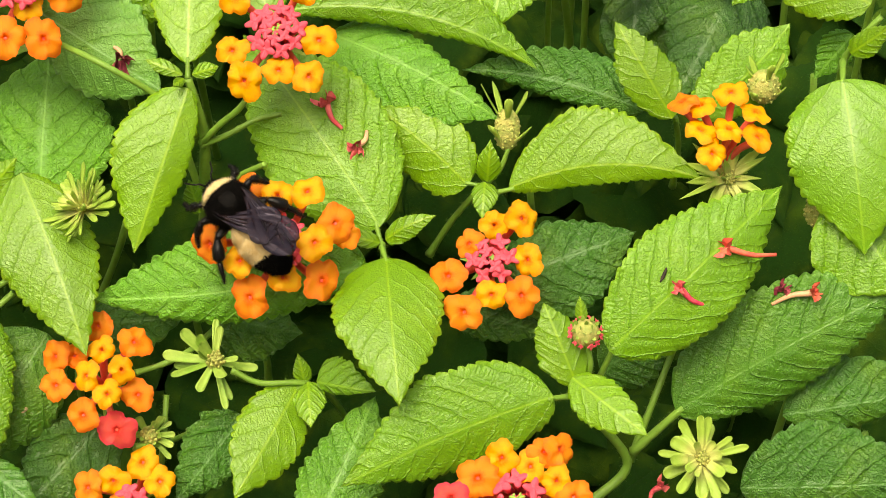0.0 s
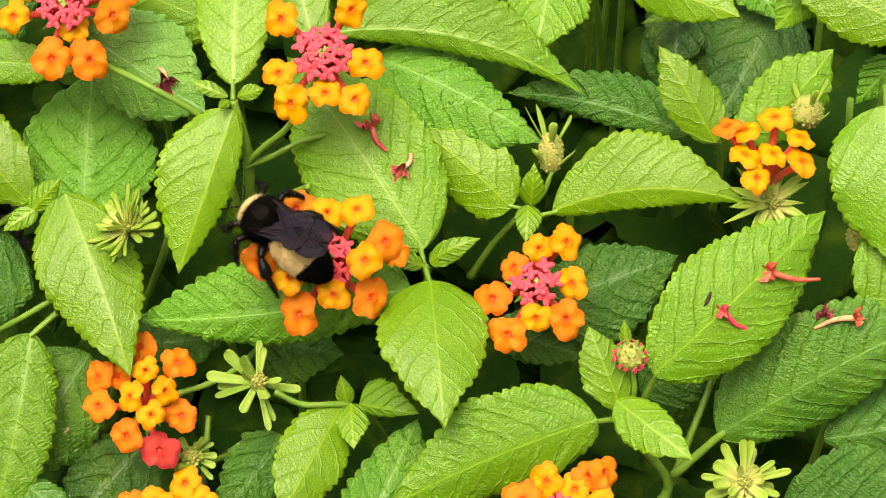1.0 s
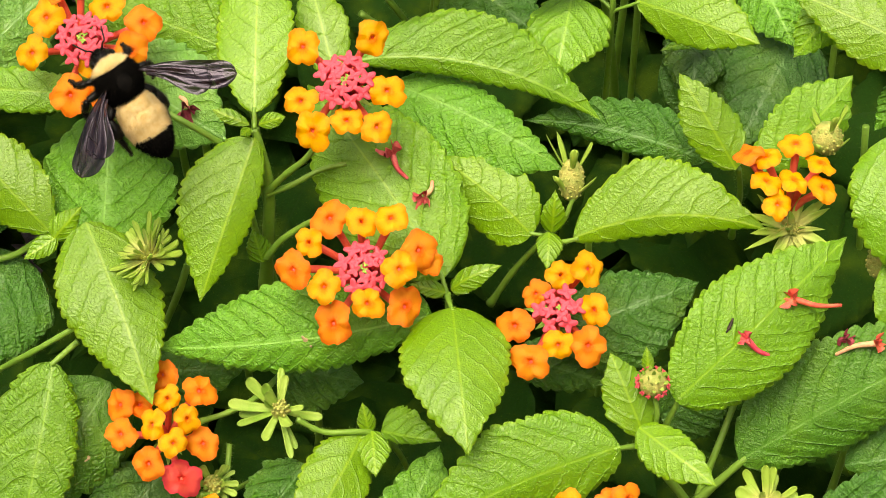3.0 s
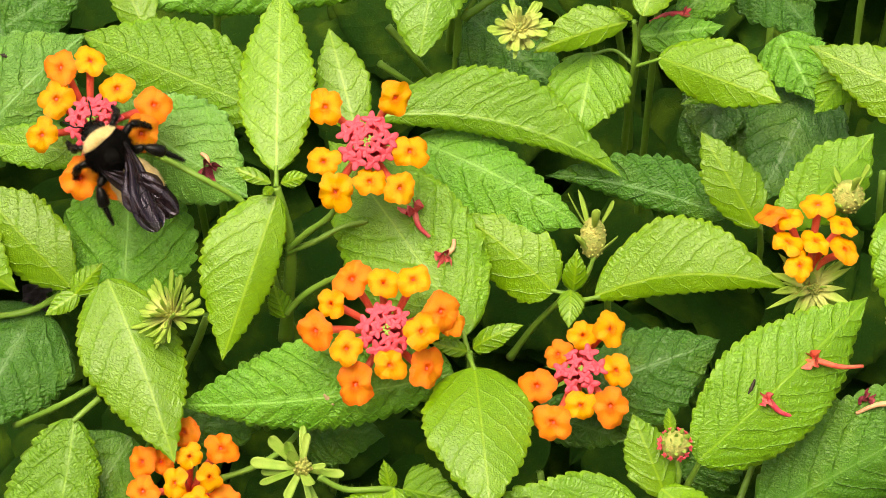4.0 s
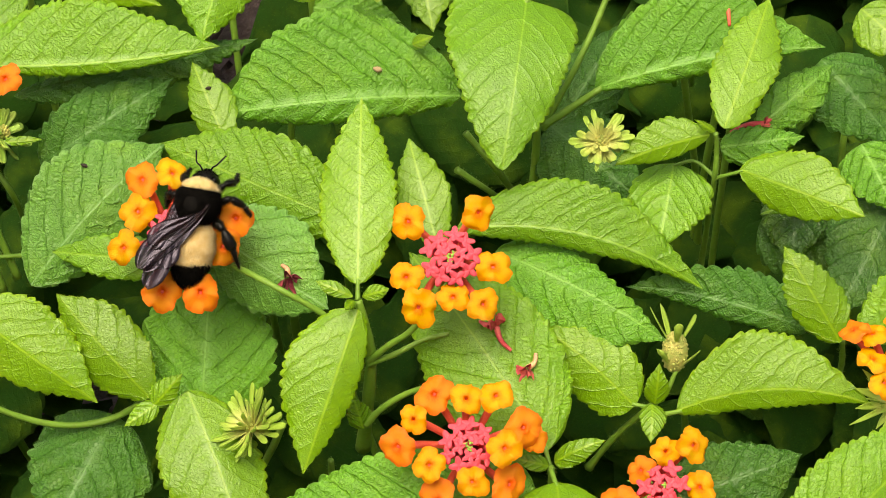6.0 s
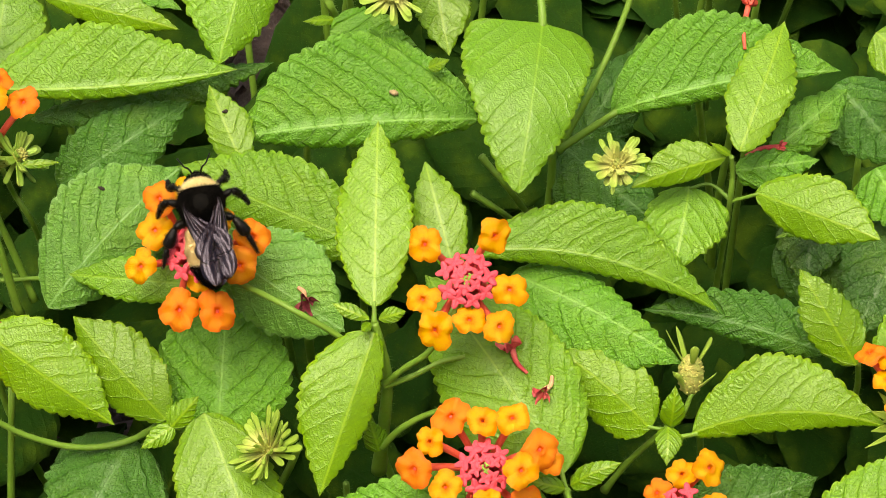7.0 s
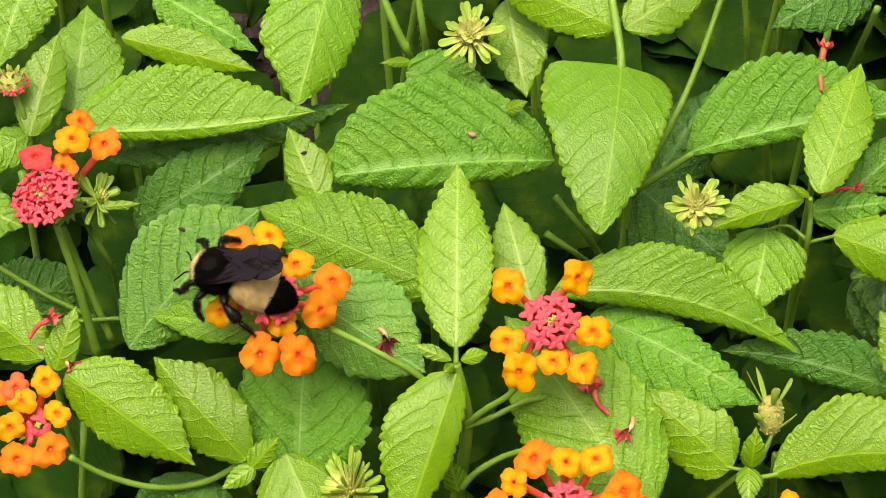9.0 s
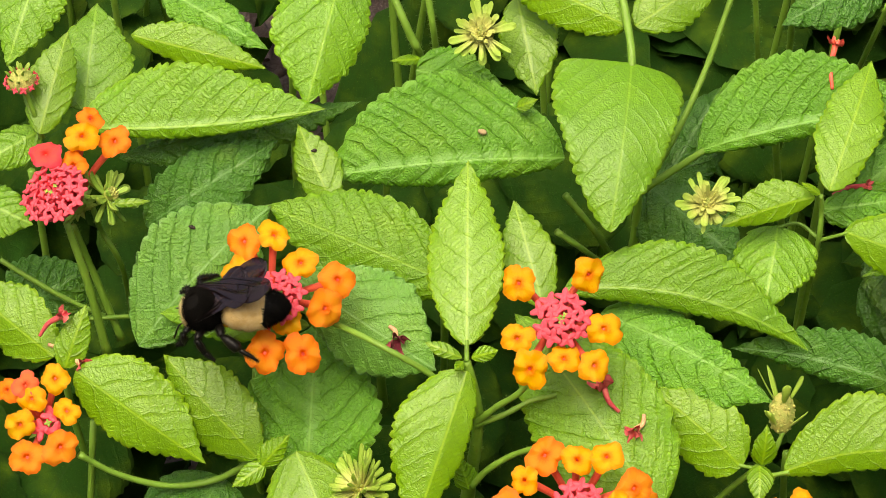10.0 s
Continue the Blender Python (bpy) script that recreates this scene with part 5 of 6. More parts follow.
stem(shoot_l, [(-0.00893, 0.08134, 0.22230), (-0.00310, 0.08764, 0.23165), (0.00236, 0.09649, 0.23985), (0.00767, 0.10707, 0.25091)], 0.00085, 0.00075)
stem(shoot_l, [(0.01421, 0.12150, 0.23550), (0.01694, 0.12095, 0.21380), (0.02378, 0.13701, 0.16666)], 0.00080, 0.00080)
stem(shoot_l, [(0.02177, 0.11825, 0.23890), (0.02331, 0.12185, 0.21450), (0.02761, 0.13687, 0.16680)], 0.00090, 0.00090)
stem(shoot_l, [(0.03996, 0.11416, 0.23818), (0.03827, 0.11843, 0.21821), (0.03793, 0.13897, 0.16819)], 0.00080, 0.00080)
stem(shoot_l, [(-0.05205, 0.11687, 0.24097), (-0.05065, 0.11227, 0.23269), (-0.04994, 0.11707, 0.21523), (-0.04821, 0.13974, 0.16401)], 0.00090, 0.00090)
stem(shoot_l, [(-0.05937, 0.11718, 0.24071), (-0.05550, 0.11103, 0.23410), (-0.05301, 0.11244, 0.22399), (-0.04947, 0.13803, 0.17406)], 0.00110, 0.00110)
stem(shoot_l, [(-0.02432, 0.08920, 0.20956), (-0.01703, 0.08703, 0.19825), (-0.00654, 0.10613, 0.15253)], 0.00090, 0.00090)
stem(shoot_l, [(-0.02616, 0.08211, 0.20659), (-0.01828, 0.08317, 0.19662), (-0.00528, 0.10609, 0.15258)], 0.00080, 0.00080)
leaf(shoot_l, (-0.05326, 0.10596, 0.23215), (-0.05937, 0.10305, 0.23497), 0.00112, 0.00112, tl=0, tr=26, arch=0.05, wave=0.75, tone=YOUNG)
shoot_m = thing("lantana_shoot", (0.02517, 0.06554, 0.19712), "slender lantana shoot with two pairs of small bright leaves", "plant", "lantana shoots")
leaf(shoot_m, (0.02357, 0.06668, 0.23857), (0.03364, 0.09372, 0.24468), 0.00601, 0.00601, tl=15, tr=0, arch=0.05, peak=0.45, wave=0.75, tone=YOUNG)
leaf(shoot_m, (0.02089, 0.06566, 0.23802), (0.00318, 0.06146, 0.23430), 0.00330, 0.00506, tl=40, tr=0, bend=-0.03, arch=0.05, peak=0.45, wave=0.75, tone=YOUNG)
leaf(shoot_m, (0.01478, 0.06585, 0.22913), (0.01120, 0.04932, 0.22438), 0.00851, 0.00851, tl=0, tr=34, arch=0.05, tone=FRESH)
stem(shoot_m, [(0.02248, 0.06385, 0.22763), (0.01884, 0.06666, 0.22859), (0.01467, 0.06536, 0.22899)], 0.00055, 0.00041, name="petiole")
leaf(shoot_m, (0.02673, 0.06237, 0.23158), (0.04868, 0.04933, 0.23391), 0.00778, 0.00604, tl=0, tr=40, arch=0.05, peak=0.46, wave=0.75, tone=YOUNG)
stem(shoot_m, [(0.02247, 0.06344, 0.22747), (0.02739, 0.06198, 0.23165)], 0.00055, 0.00041, name="petiole")
leaf(shoot_m, (0.02418, 0.07165, 0.22657), (0.04040, 0.07305, 0.22798), 0.00424, 0.00433, tl=40, tr=0, arch=0.05, wave=1.5, tone=MATURE)
leaf(shoot_m, (0.03101, 0.07585, 0.22647), (0.04700, 0.08879, 0.23040), 0.00503, 0.00503, tl=38, tr=0, arch=0.05, peak=0.5, wave=1.5, tone=MATURE)
leaf(shoot_m, (0.02163, 0.06539, 0.23902), (0.01772, 0.06589, 0.24226), 0.00073, 0.00073, arch=0.05, wave=0.75, tone=YOUNG)
stem(shoot_m, [(0.02285, 0.06755, 0.19241), (0.02266, 0.06514, 0.21088), (0.02247, 0.06344, 0.22747), (0.02250, 0.06535, 0.23365), (0.02194, 0.06583, 0.23814)], 0.00085, 0.00060)
leaf(shoot_m, (0.04361, 0.06843, 0.21547), (0.03229, 0.06390, 0.21520), 0.00154, 0.00154, arch=0.05, tone=FRESH)
leaf(shoot_m, (0.05210, 0.07507, 0.22293), (0.05798, 0.06227, 0.21804), 0.00654, 0.00654, arch=0.05, wave=1.5, tone=MATURE)
leaf(shoot_m, (0.05086, 0.09091, 0.24443), (0.06064, 0.07975, 0.24257), 0.00535, 0.00535, arch=0.05, wave=0.75, tone=YOUNG)
leaf(shoot_m, (0.04675, 0.09808, 0.22120), (0.06047, 0.08127, 0.21508), 0.00898, 0.00898, tl=29, tr=0, arch=0.05, wave=1.75, tone=OLD)
leaf(shoot_m, (0.03471, 0.07057, 0.20723), (0.05091, 0.06043, 0.20395), 0.00891, 0.00891, arch=0.05, wave=1.4, tone=DEEP)

# flower heads
first_flower = flower_head((-0.02468, 0.01564, 0.20775), (-0.048, -0.376, 0.925), [
    ((-0.03088, 0.01795, 0.22349), ORANGE, 0.00360),
    ((-0.02511, 0.01593, 0.22514), YELLOW, 0.00300),
    ((-0.01983, 0.01630, 0.22556), YELLOW, 0.00320),
    ((-0.03462, 0.01324, 0.22247), YELLOW, 0.00270),
    ((-0.03752, 0.00922, 0.21960), ORANGE, 0.00360),
    ((-0.03184, 0.00506, 0.22037), YELLOW, 0.00310),
    ((-0.03040, 0.00096, 0.21445), ORANGE, 0.00380),
    ((-0.02411, 0.00246, 0.21864), YELLOW, 0.00300),
    ((-0.01729, 0.00342, 0.21614), ORANGE, 0.00380),
    ((-0.01836, 0.00633, 0.22375), YELLOW, 0.00330),
    ((-0.01483, 0.01178, 0.22183), ORANGE, 0.00370),
    ((-0.01313, 0.01115, 0.21949), ORANGE, 0.00280)], (-0.02478, 0.00861, 0.22110),
    "orange and yellow lantana flower head with pink buds in the middle", (3, 6, 9), 0.00132, 0.00400, bracts=9)
flower_head((-0.02774, 0.04380, 0.22768), (-0.048, -0.376, 0.925), [
    ((-0.03537, 0.04350, 0.24121), YELLOW, 0.00335),
    ((-0.02263, 0.04452, 0.24228), YELLOW, 0.00335),
    ((-0.03579, 0.03410, 0.23737), YELLOW, 0.00300),
    ((-0.02008, 0.03521, 0.23863), YELLOW, 0.00335),
    ((-0.03358, 0.02864, 0.23526), YELLOW, 0.00360),
    ((-0.02740, 0.03035, 0.23628), YELLOW, 0.00290),
    ((-0.02196, 0.02901, 0.23602), YELLOW, 0.00310)], (-0.02777, 0.03619, 0.24079),
    "yellow lantana flower head with a ring of deep pink buds", (3, 6, 9), 0.00136, 0.00400, bracts=9)
second_flower = flower_head((-0.07958, 0.05275, 0.22213), (-0.048, -0.376, 0.925), [
    ((-0.08443, 0.05578, 0.23824), ORANGE, 0.00350),
    ((-0.07881, 0.05678, 0.23894), YELLOW, 0.00310),
    ((-0.08502, 0.05022, 0.23595), YELLOW, 0.00350),
    ((-0.08756, 0.04387, 0.23324), YELLOW, 0.00310),
    ((-0.07391, 0.05162, 0.23709), YELLOW, 0.00320),
    ((-0.06700, 0.04840, 0.23615), ORANGE, 0.00350),
    ((-0.06920, 0.04334, 0.23397), ORANGE, 0.00370),
    ((-0.07319, 0.03562, 0.23063), ORANGE, 0.00380),
    ((-0.08022, 0.03606, 0.23044), ORANGE, 0.00380),
    ((-0.07620, 0.04161, 0.23291), YELLOW, 0.00300)], (-0.07793, 0.04426, 0.23714),
    "orange and yellow lantana flower head on which a bumblebee feeds", (3, 6, 9), 0.00132, 0.00400, bracts=9)
flower_head((0.01070, 0.01142, 0.20139), (-0.048, -0.376, 0.925), [
    ((0.01085, 0.00960, 0.21687), YELLOW, 0.00280),
    ((0.01595, 0.01045, 0.21748), YELLOW, 0.00330),
    ((0.00622, 0.00650, 0.21537), ORANGE, 0.00260),
    ((0.01660, 0.00337, 0.21464), YELLOW, 0.00300),
    ((0.00228, 0.00127, 0.21304), ORANGE, 0.00350),
    ((0.01011, -0.00231, 0.21199), YELLOW, 0.00290),
    ((0.01546, -0.00263, 0.21215), ORANGE, 0.00350),
    ((0.00502, -0.00498, 0.21065), ORANGE, 0.00360)], (0.01021, 0.00343, 0.21542),
    "orange lantana flower head with a few pink buds", (1, 4, 6), 0.00138, 0.00340, bracts=9)
flower_head((0.05262, 0.02116, 0.21402), (0.020, 0.552, 0.833), [
    ((0.04503, 0.02751, 0.22917), ORANGE, 0.00290),
    ((0.04825, 0.02678, 0.22904), YELLOW, 0.00290),
    ((0.05370, 0.02879, 0.23015), YELLOW, 0.00300),
    ((0.05810, 0.02517, 0.22890), YELLOW, 0.00290),
    ((0.04808, 0.02248, 0.22729), YELLOW, 0.00280),
    ((0.05313, 0.02246, 0.22754), YELLOW, 0.00280),
    ((0.05831, 0.02087, 0.22717), YELLOW, 0.00300),
    ((0.05004, 0.01841, 0.22574), YELLOW, 0.00290)], None,
    "yellow lantana flower head with red tubes and a green ruff", (1, 5, 9), 0.00160, 0.00480, bracts=16)
flower_head((-0.06199, -0.00313, 0.18305), (-0.048, -0.376, 0.925), [
    ((-0.06271, 0.00263, 0.19616), ORANGE, 0.00320),
    ((-0.07049, -0.00238, 0.19372), ORANGE, 0.00310),
    ((-0.06122, -0.00377, 0.19796), YELLOW, 0.00250),
    ((-0.05558, -0.00097, 0.19615), ORANGE, 0.00320),
    ((-0.06390, -0.00878, 0.19686), YELLOW, 0.00280),
    ((-0.05738, -0.00797, 0.19753), YELLOW, 0.00260),
    ((-0.07027, -0.00739, 0.19169), ORANGE, 0.00310),
    ((-0.05990, -0.01193, 0.19579), YELLOW, 0.00270),
    ((-0.05481, -0.01018, 0.19245), ORANGE, 0.00320),
    ((-0.06472, -0.01383, 0.19153), ORANGE, 0.00320),
    ((-0.05884, -0.01500, 0.18812), RED, 0.00370),
    ((-0.06696, -0.00187, 0.19303), ORANGE, 0.00260)], None,
    "orange lantana flower head with one red floret", (1, 5, 9), 0.00160, 0.00480, bracts=8)
flower_head((-0.05655, -0.01962, 0.17015), (-0.048, -0.376, 0.925), [
    ((-0.06466, -0.02274, 0.18035), ORANGE, 0.00320),
    ((-0.05995, -0.02175, 0.18099), YELLOW, 0.00300),
    ((-0.05455, -0.01864, 0.18254), YELLOW, 0.00320),
    ((-0.05125, -0.02207, 0.18132), YELLOW, 0.00300),
    ((-0.05829, -0.02694, 0.17897), ORANGE, 0.00335),
    ((-0.05357, -0.02807, 0.17876), ORANGE, 0.00335)], (-0.05662, -0.02556, 0.18070),
    "small orange and yellow lantana flower head low in the bush", (1, 4), 0.00160, 0.00200, bracts=9)
flower_head((0.01481, -0.02967, 0.18707), (-0.048, -0.376, 0.925), [
    ((0.00704, -0.03370, 0.20124), ORANGE, 0.00400),
    ((0.01135, -0.03063, 0.20271), YELLOW, 0.00320),
    ((0.01627, -0.03211, 0.20237), YELLOW, 0.00310),
    ((0.02167, -0.02954, 0.20370), ORANGE, 0.00320),
    ((0.02085, -0.03467, 0.20157), YELLOW, 0.00290),
    ((0.02374, -0.03744, 0.20059), ORANGE, 0.00330),
    ((0.00234, -0.03666, 0.19979), RED, 0.00320),
    ((0.01879, -0.02989, 0.20340), ORANGE, 0.00280),
    ((0.01037, -0.04062, 0.19860), ORANGE, 0.00335),
    ((0.01723, -0.04178, 0.19849), YELLOW, 0.00335)], (0.01386, -0.03758, 0.20110),
    "orange lantana flower head with a red outer floret", (2, 6), 0.00160, 0.00350, bracts=9)
flower_head((-0.11967, 0.07445, 0.22454), (-0.253, -0.101, 0.962), [
    ((-0.11717, 0.07742, 0.24316), YELLOW, 0.00330),
    ((-0.11596, 0.08186, 0.24287), ORANGE, 0.00260),
    ((-0.11129, 0.07751, 0.24134), ORANGE, 0.00320),
    ((-0.12404, 0.07437, 0.24157), RED, 0.00330),
    ((-0.11875, 0.07277, 0.24011), ORANGE, 0.00280)], (-0.12238, 0.06641, 0.24058),
    "half-open lantana flower head, pink buds and orange florets", (3, 7, 12, 15), 0.00104, 0.00560, bracts=16)
flower_head((-0.12518, 0.03821, 0.20304), (-0.048, -0.376, 0.925), [
    ((-0.12798, 0.03947, 0.21529), CORAL, 0.00270),
    ((-0.12244, 0.04049, 0.21600), YELLOW, 0.00290),
    ((-0.12680, 0.03701, 0.21435), YELLOW, 0.00280),
    ((-0.11997, 0.03468, 0.21376), YELLOW, 0.00260),
    ((-0.12875, 0.03246, 0.21240), YELLOW, 0.00290),
    ((-0.12723, 0.02673, 0.21016), ORANGE, 0.00350),
    ((-0.12091, 0.02832, 0.21113), ORANGE, 0.00340),
    ((-0.13167, 0.03936, 0.21397), ORANGE, 0.00260)], (-0.12357, 0.03306, 0.21183),
    "orange and yellow lantana flower head beside young leaves", (1, 3), 0.00160, 0.00200, bracts=9)

# spent heads, seed cones and young heads
spent_head((0.00059, 0.06462, 0.23762), (0.099, -0.445, 0.890), 0.00550, 44, "pale green spent flower head, a rayed star of bracts", layers=4)
spent_head((-0.04144, 0.09850, 0.24811), (0.000, -0.406, 0.914), 0.00600, 44, "pale green spent flower head on a thin stalk", layers=4)
spent_head((0.04797, -0.02340, 0.18919), (0.000, -0.503, 0.865), 0.00750, 28, "wide green spent flower head with blunt bracts", wide=1.1, core=0.0014)
spent_head((-0.06500, 0.01900, 0.21130), (-0.560, 0.150, 0.740), 0.00760, 52, "pale spent flower head with crowded narrow bracts", wide=0.72, lift=0.8)
spent_head((-0.04060, -0.00534, 0.19624), (0.206, -0.309, 0.928), 0.00820, 11, "green spent flower head with long loose bracts", lift=0.45, loose=1.7, wide=0.95, core=0.0017, green=BRACT)
spent_head((-0.11257, 0.07163, 0.23241), (0.702, 0.117, 0.702), 0.00620, 24, "green ruff of bracts below a half-open flower head", green=BRACT)
spent_head((0.05386, 0.02010, 0.21610), (0.060, -0.640, 0.766), 0.00880, 30, "pale green ruff of bracts below a yellow flower head", lift=0.15, blunt=False, wide=0.85)
spent_head((-0.05372, -0.01217, 0.18120), (0.150, -0.500, 0.850), 0.00480, 16, "brownish green spent head behind a red floret", green=BRACT, core=0.0019, lift=0.9, wide=1.1)
fruit_cone((0.01358, 0.02823, 0.21486), (0.019, 0.581, 0.814), 0.00750, 0.00480, "green knobbly seed cone with upright bracts", reach=0.0065)
fruit_cone((0.06117, 0.03458, 0.21992), (-0.049, 0.437, 0.898), 0.00598, 0.00580, "green seed cone behind a flower head", reach=0.004)
fruit_cone((0.07132, 0.01807, 0.20293), (-0.046, 0.728, 0.684), 0.00553, 0.00440, "small brown-green seed cone in the shade", bracts=0)
bud_head((0.02665, -0.01038, 0.21174), (0.000, -0.301, 0.954), 0.00310, "young green flower head with pink bud tips")
bud_head((-0.12966, 0.09024, 0.24448), (0.000, 0.100, 0.995), 0.00340, "young green flower head with pink bud tips on a stalk")

# dropped florets
fallen_floret((-0.01940, 0.03360, 0.22200), (-0.01665, 0.02945, 0.22010), 0.00250, "wilted red floret dropped on a leaf", WILTED, WILTED)
fallen_floret((-0.01376, 0.02615, 0.21925), (-0.01215, 0.02884, 0.22010), 0.00220, "wilted red floret dropped on a leaf", WILTED, PALE)
fallen_floret((-0.05811, 0.04464, 0.22267), (-0.05925, 0.04670, 0.22363), 0.00270, "dried dark red floret dropped on a leaf", DRY, PALE)
fallen_floret((0.03283, 0.07614, 0.22801), (0.02628, 0.07470, 0.22725), 0.00150, "red floret dropped among small leaves", WILTED, WILTED)
fallen_floret((0.02709, 0.09818, 0.24399), (0.02594, 0.08920, 0.24168), 0.00200, "orange floret hanging on a leaf", TUBE, TUBE)
fallen_floret((-0.11775, 0.04359, 0.21634), (-0.12413, 0.04763, 0.21698), 0.00180, "pink floret dropped on a young leaf", WILTED, PALE)
fallen_floret((-0.12110, 0.04943, 0.22363), (-0.12537, 0.04722, 0.22035), 0.00170, "wilted red floret in the shade", WILTED, WILTED)
fallen_floret((0.05264, 0.00387, 0.21661), (0.06121, 0.00328, 0.21531), 0.00220, "red floret dropped on a broad leaf", TUBE, TUBE)
fallen_floret((0.04384, -0.00274, 0.21362), (0.04880, -0.00382, 0.20968), 0.00170, "pink floret dropped on a broad leaf", WILTED, PINK)
fallen_floret((0.06861, 0.00189, 0.20491), (0.06146, 0.00109, 0.20259), 0.00190, "pink floret dropped on a broad leaf", TUBE, PALE)
fallen_floret((0.06330, 0.00310, 0.20455), (0.06210, 0.00250, 0.20362), 0.00160, "dried dark red floret dropped on a leaf", DRY, DRY)
fallen_floret((0.04092, -0.02392, 0.17997), (0.03898, -0.02607, 0.17899), 0.00170, "wilted red floret low in the bush", WILTED, WILTED)
fallen_floret((-0.07006, 0.12614, 0.21138), (-0.07075, 0.12209, 0.20970), 0.00200, "wilted red floret low in the bush", WILTED, WILTED)

# scraps on the leaves
debris((-0.09684, 0.06576, 0.22973), (0.921, -0.302, -0.248), 0.00138, 0.00080, "dark speck of dirt on a leaf", SPECK, "dirt_speck")
debris((-0.07388, 0.08167, 0.23318), (0.982, 0.155, 0.112), 0.00110, 0.00080, "dark speck of dirt on a young leaf", SPECK, "dirt_speck")
debris((-0.04136, 0.08402, 0.23568), (0.962, -0.108, -0.252), 0.00179, 0.00120, "brown scrap of dry plant on a leaf", CHAFF, "dry_scrap")
debris((0.04076, -0.00056, 0.21496), (0.429, 0.720, 0.546), 0.00288, 0.00070, "thin grey-brown splinter on a leaf", SPECK, "splinter")
debris((-0.07804, -0.00514, 0.17965), (0.781, 0.616, 0.103), 0.00469, 0.00100, "pale dry scrap on a leaf", CHAFF, "dry_scrap")
debris((-0.03558, 0.00527, 0.20263), (0.646, -0.506, -0.572), 0.00287, 0.00090, "pale dry scrap on a leaf", CHAFF, "dry_scrap")


# ---- what moves ----
def motions():
    walk(BEE, [
        (0, pose(-0.03339, 0.00557, 0.22422, 22.8, -12.9, 39.5)),
        (0.4, pose(-0.03367, 0.00608, 0.22454, 15.9, -17.4, 52.4)),
        (1, pose(-0.03500, 0.00698, 0.22499, 17.9, -14.3, 46.3)),
        (1.5, pose(-0.03462, 0.00834, 0.22533, 19.9, -15.5, 47.3)),
        (1.7, pose(-0.03210, 0.01007, 0.22608, 28.1, -15.6, 37.7)),
        (1.8, pose(-0.02986, 0.01037, 0.22564, 38.3, -6.9, 19.1)),
        (1.9, pose(-0.02782, 0.00957, 0.22503, 40.1, -9.4, 19.1)),
        (2, pose(-0.02821, 0.01147, 0.22570, 43.2, -7.0, 13.8)),
        (2.2, pose(-0.02916, 0.01274, 0.22582, 43.3, -6.7, 13.4)),
        (2.45, pose(-0.03375, 0.01570, 0.23985, 32.3, -5.6, 31.6)),
        (2.65, pose(-0.04495, 0.01995, 0.24854, 33.6, -6.7, 41.9)),
        (2.85, pose(-0.05787, 0.02486, 0.24934, 35.1, -6.8, 42.6)),
        (3.05, pose(-0.06735, 0.02846, 0.24193, 37.2, -6.1, 35.8)),
        (3.3, pose(-0.07154, 0.03015, 0.22966, 63.5, -21.5, 32.3)),
        (3.5, pose(-0.07430, 0.03358, 0.23139, 55.4, -17.8, 26.0)),
        (3.7, pose(-0.06989, 0.03220, 0.23217, 46.2, -15.7, 22.6)),
        (3.9, pose(-0.07292, 0.03520, 0.23339, 42.1, -15.4, 22.0)),
        (4.1, pose(-0.07075, 0.03548, 0.23390, 31.1, -25.3, 46.0)),
        (4.5, pose(-0.07034, 0.03387, 0.23330, 34.4, -22.5, 38.9)),
        (4.9, pose(-0.07107, 0.03491, 0.23328, 40.8, -14.7, 20.2)),
        (5.1, pose(-0.07322, 0.03976, 0.23542, 41.2, -8.0, 6.6)),
        (5.4, pose(-0.07175, 0.04348, 0.23724, 39.9, -7.1, -4.5)),
        (5.6, pose(-0.07037, 0.04737, 0.23938, 38.6, -12.3, -7.3)),
        (6, pose(-0.07414, 0.04546, 0.23776, 35.8, -8.6, -19.0)),
        (7.3, pose(-0.07617, 0.04838, 0.24174, 29.2, -3.9, 26.2)),
        (7.5, pose(-0.07915, 0.04653, 0.24083, 24.9, -12.9, 37.3)),
        (8, pose(-0.08402, 0.04606, 0.23978, 13.5, -21.6, 60.5)),
        (8.3, pose(-0.08411, 0.04728, 0.24088, 14.9, -22.0, 57.8)),
        (8.7, pose(-0.08481, 0.04632, 0.24070, 12.5, -18.3, 62.6)),
        (9, pose(-0.08466, 0.04620, 0.24002, 10.0, -17.6, 67.2)),
        (9.3, pose(-0.08568, 0.04740, 0.24071, 10.7, -14.0, 64.6)),
        (9.5, pose(-0.08553, 0.04482, 0.24006, -1.4, -10.2, 82.1)),
        (9.7, pose(-0.08885, 0.04126, 0.23879, -7.0, -11.6, 88.7)),
        (10, pose(-0.08836, 0.04059, 0.23830, -7.5, -13.5, 88.2)),
    ])
    # the two flower heads give under the bee's weight
    walk(first_flower, [(0, pose(-0.02742, 0.01189, 0.20608)), (1, pose(-0.02668, 0.01265, 0.20643)), (2, pose(-0.02637, 0.01303, 0.20660)), (2.2, pose(-0.02637, 0.01313, 0.20664)), (2.45, pose(-0.02404, 0.01641, 0.20809)), (2.7, pose(-0.02499, 0.01525, 0.20758)), (3, pose(-0.02457, 0.01573, 0.20779)), (3.3, pose(-0.02468, 0.01564, 0.20775)), (10, pose(-0.02468, 0.01564, 0.20775))])
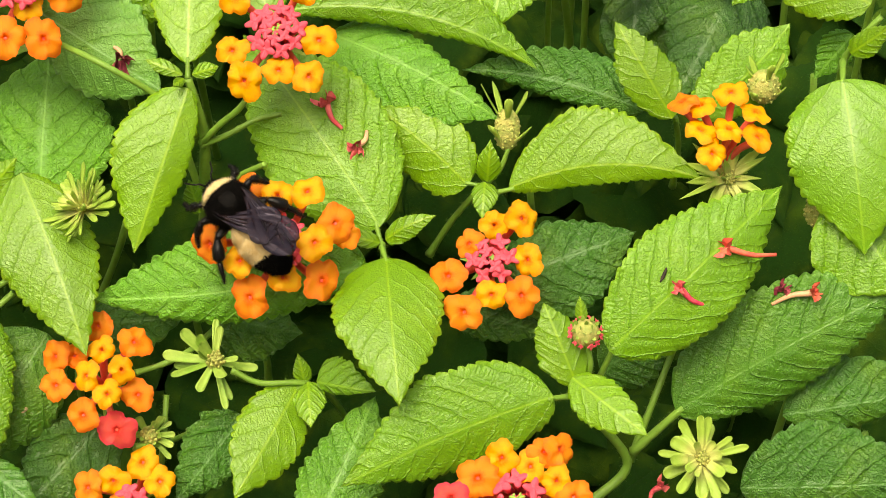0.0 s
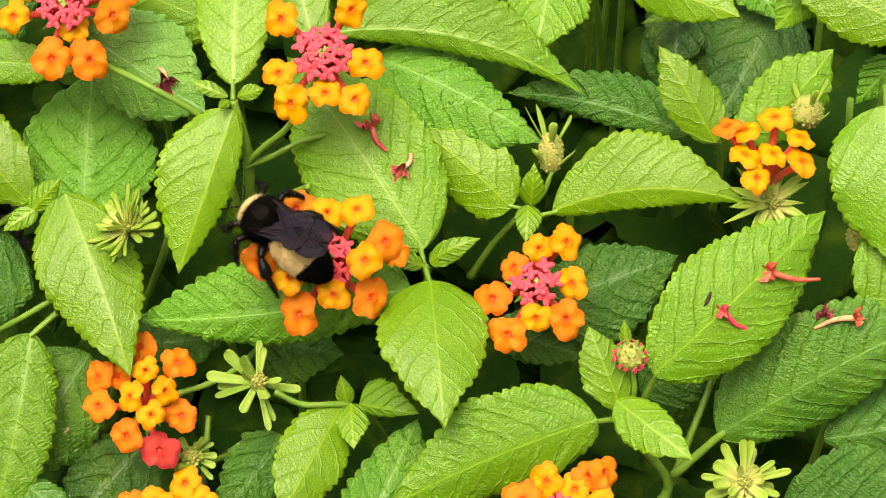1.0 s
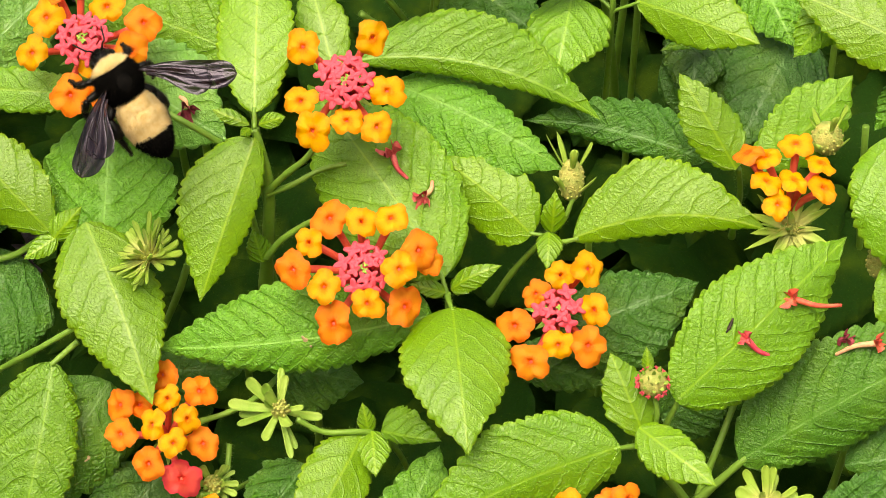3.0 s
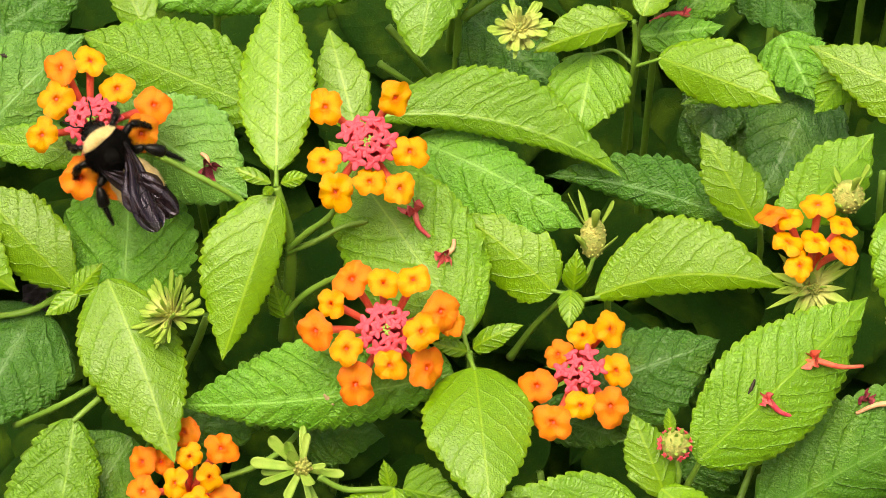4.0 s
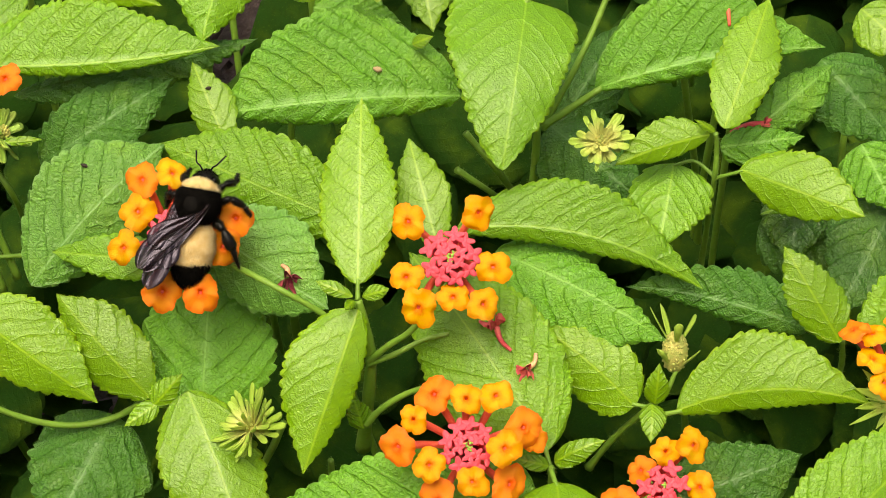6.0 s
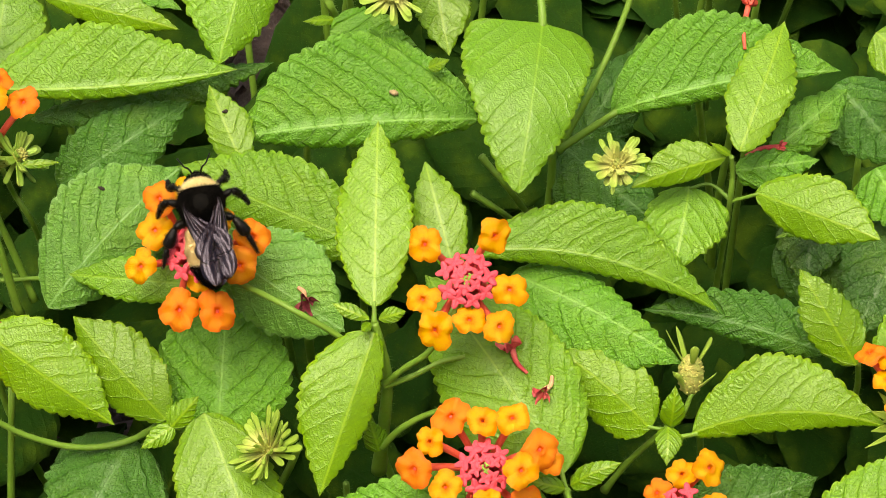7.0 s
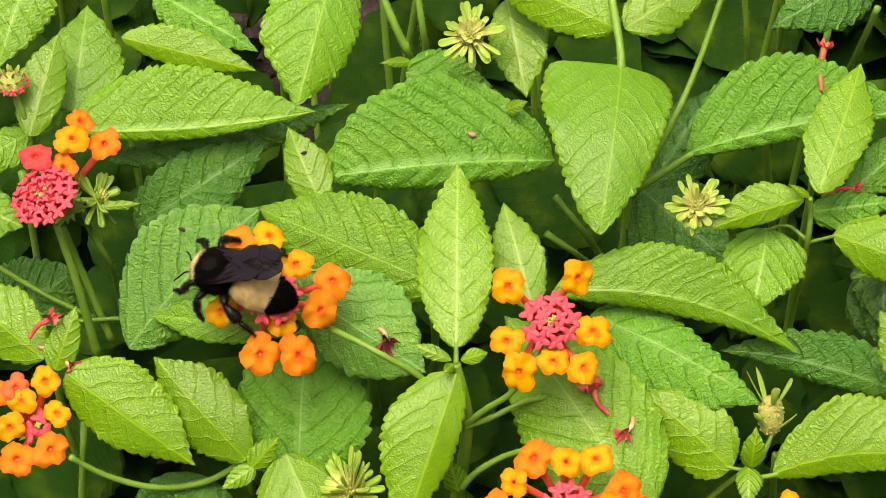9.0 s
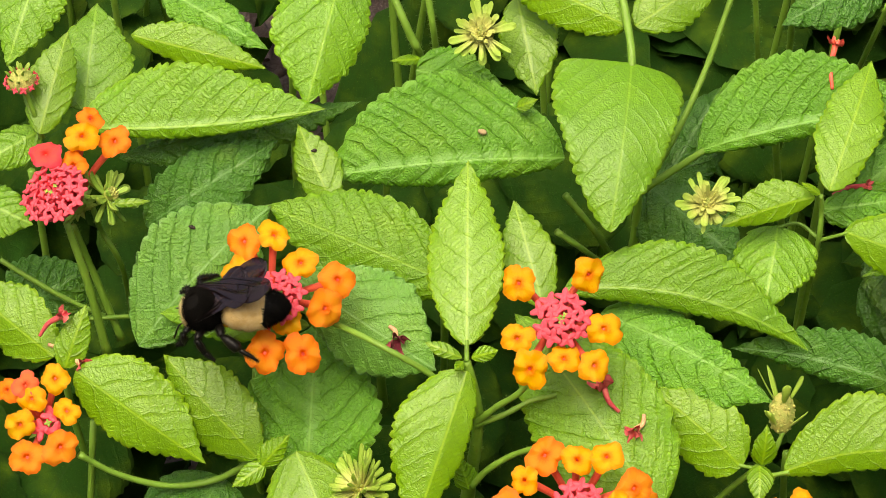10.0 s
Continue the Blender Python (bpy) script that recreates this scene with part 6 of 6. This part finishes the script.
    walk(second_flower, [(0, pose(-0.07701, 0.05827, 0.22451)), (2.9, pose(-0.07701, 0.05827, 0.22451)), (3.15, pose(-0.07874, 0.05374, 0.22257)), (3.3, pose(-0.07958, 0.05275, 0.22213)), (6.2, pose(-0.07958, 0.05275, 0.22213)), (7.3, pose(-0.07958, 0.05345, 0.22263)), (8.5, pose(-0.07978, 0.05325, 0.22248)), (9.4, pose(-0.08040, 0.05275, 0.22213)), (10, pose(-0.08110, 0.05275, 0.22213))])
    # wings: folded on the back, beating in flight, half open on landing
    beat = [(2.3, 20, 20, 8), (2.38, 62, 62, 25), (2.45, 74, 74, -20), (2.55, 74, 74, 32), (2.65, 74, 74, -20), (2.75, 74, 74, 32), (2.85, 74, 74, -20), (2.95, 74, 74, 32),
            (3.05, 70, 70, -12), (3.15, 64, 64, 22), (3.25, 57, 54, 10), (3.3, 53, 46, 6), (3.4, 39, 37, 4), (3.5, 26, 26, 3), (3.6, 14, 14, 2), (3.7, 2, 6, 0)]
    rest = [(0.0, -5, 13, 0), (0.9, -4, 10, 0), (1.5, -5, 12, 0), (1.7, 2, 18, 2), (1.85, -3, 17, 0), (2.2, -4, 9, 0)]
    later = [(3.9, 1, 2, 0), (4.5, 1, 1, 0), (5.1, 1, 0, 0), (5.4, 6, -3, 0), (5.6, 15, -8, 0), (5.9, 24, -15, 0), (6.2, 24, -15, 0), (7.3, -7, 17, 0), (7.6, -3, 10, 0), (8.0, 0, 2, 0),
             (8.5, -3, 8, 0), (9.0, -6, 13, 0), (9.3, -8, 16, -5), (9.5, -12, 17, -12), (9.7, -8, 15, -12), (10.0, -8, 10, -16)]
    # head and thorax bow to the florets, and the wings tip up with them
    neck = Matrix.Translation((0, 0.0034, 0.0))
    bows = [(0, 20), (0.5, 24), (1.0, 28), (1.5, 24), (1.7, 8), (1.8, 0), (3.3, 0), (5.6, 0), (6.0, 6), (7.3, 16), (7.6, 26), (8.0, 34), (9.1, 34), (9.5, 27), (9.7, 34), (10.0, 38)]
    bowed = lambda bow: neck @ pose(0, 0, 0, -bow) @ neck.inverted()
    for piece in FRONT:
        walk(piece, [(t, bowed(bow)) for t, bow in bows])
    for s, wing in WINGS.items():
        at = wing.matrix_basis.translation.copy()
        rows = []
        for t, port, starboard, lift in rest + beat + later:
            out = port if s < 0 else starboard
            bow = float(np.interp(t, [b[0] for b in bows], [b[1] for b in bows]))
            rows.append((t, bowed(0.85 * bow) @ Matrix.Translation(at) @ Euler((radians(-lift - 4), radians(6 * s), radians(s * (out - 15)))).to_matrix().to_4x4()))
        walk(wing, rows)
    # legs: each shifts its hold now and then
    for k, (name, s, leg, at) in enumerate(LEGS):
        rng = random.Random(k)
        rows = []
        for n in range(21):
            t = n * 0.5
            swing = rng.uniform(-7, 7)
            tuck = 22 if 2.4 < t < 3.2 else 0
            rows.append((t, Matrix.Translation(at) @ Euler((radians(rng.uniform(-5, 5)), radians(s * (tuck * 0.6 + rng.uniform(-5, 5)))
                                                            , radians(swing - s * tuck))).to_matrix().to_4x4()))
        walk(leg, rows)


motions()
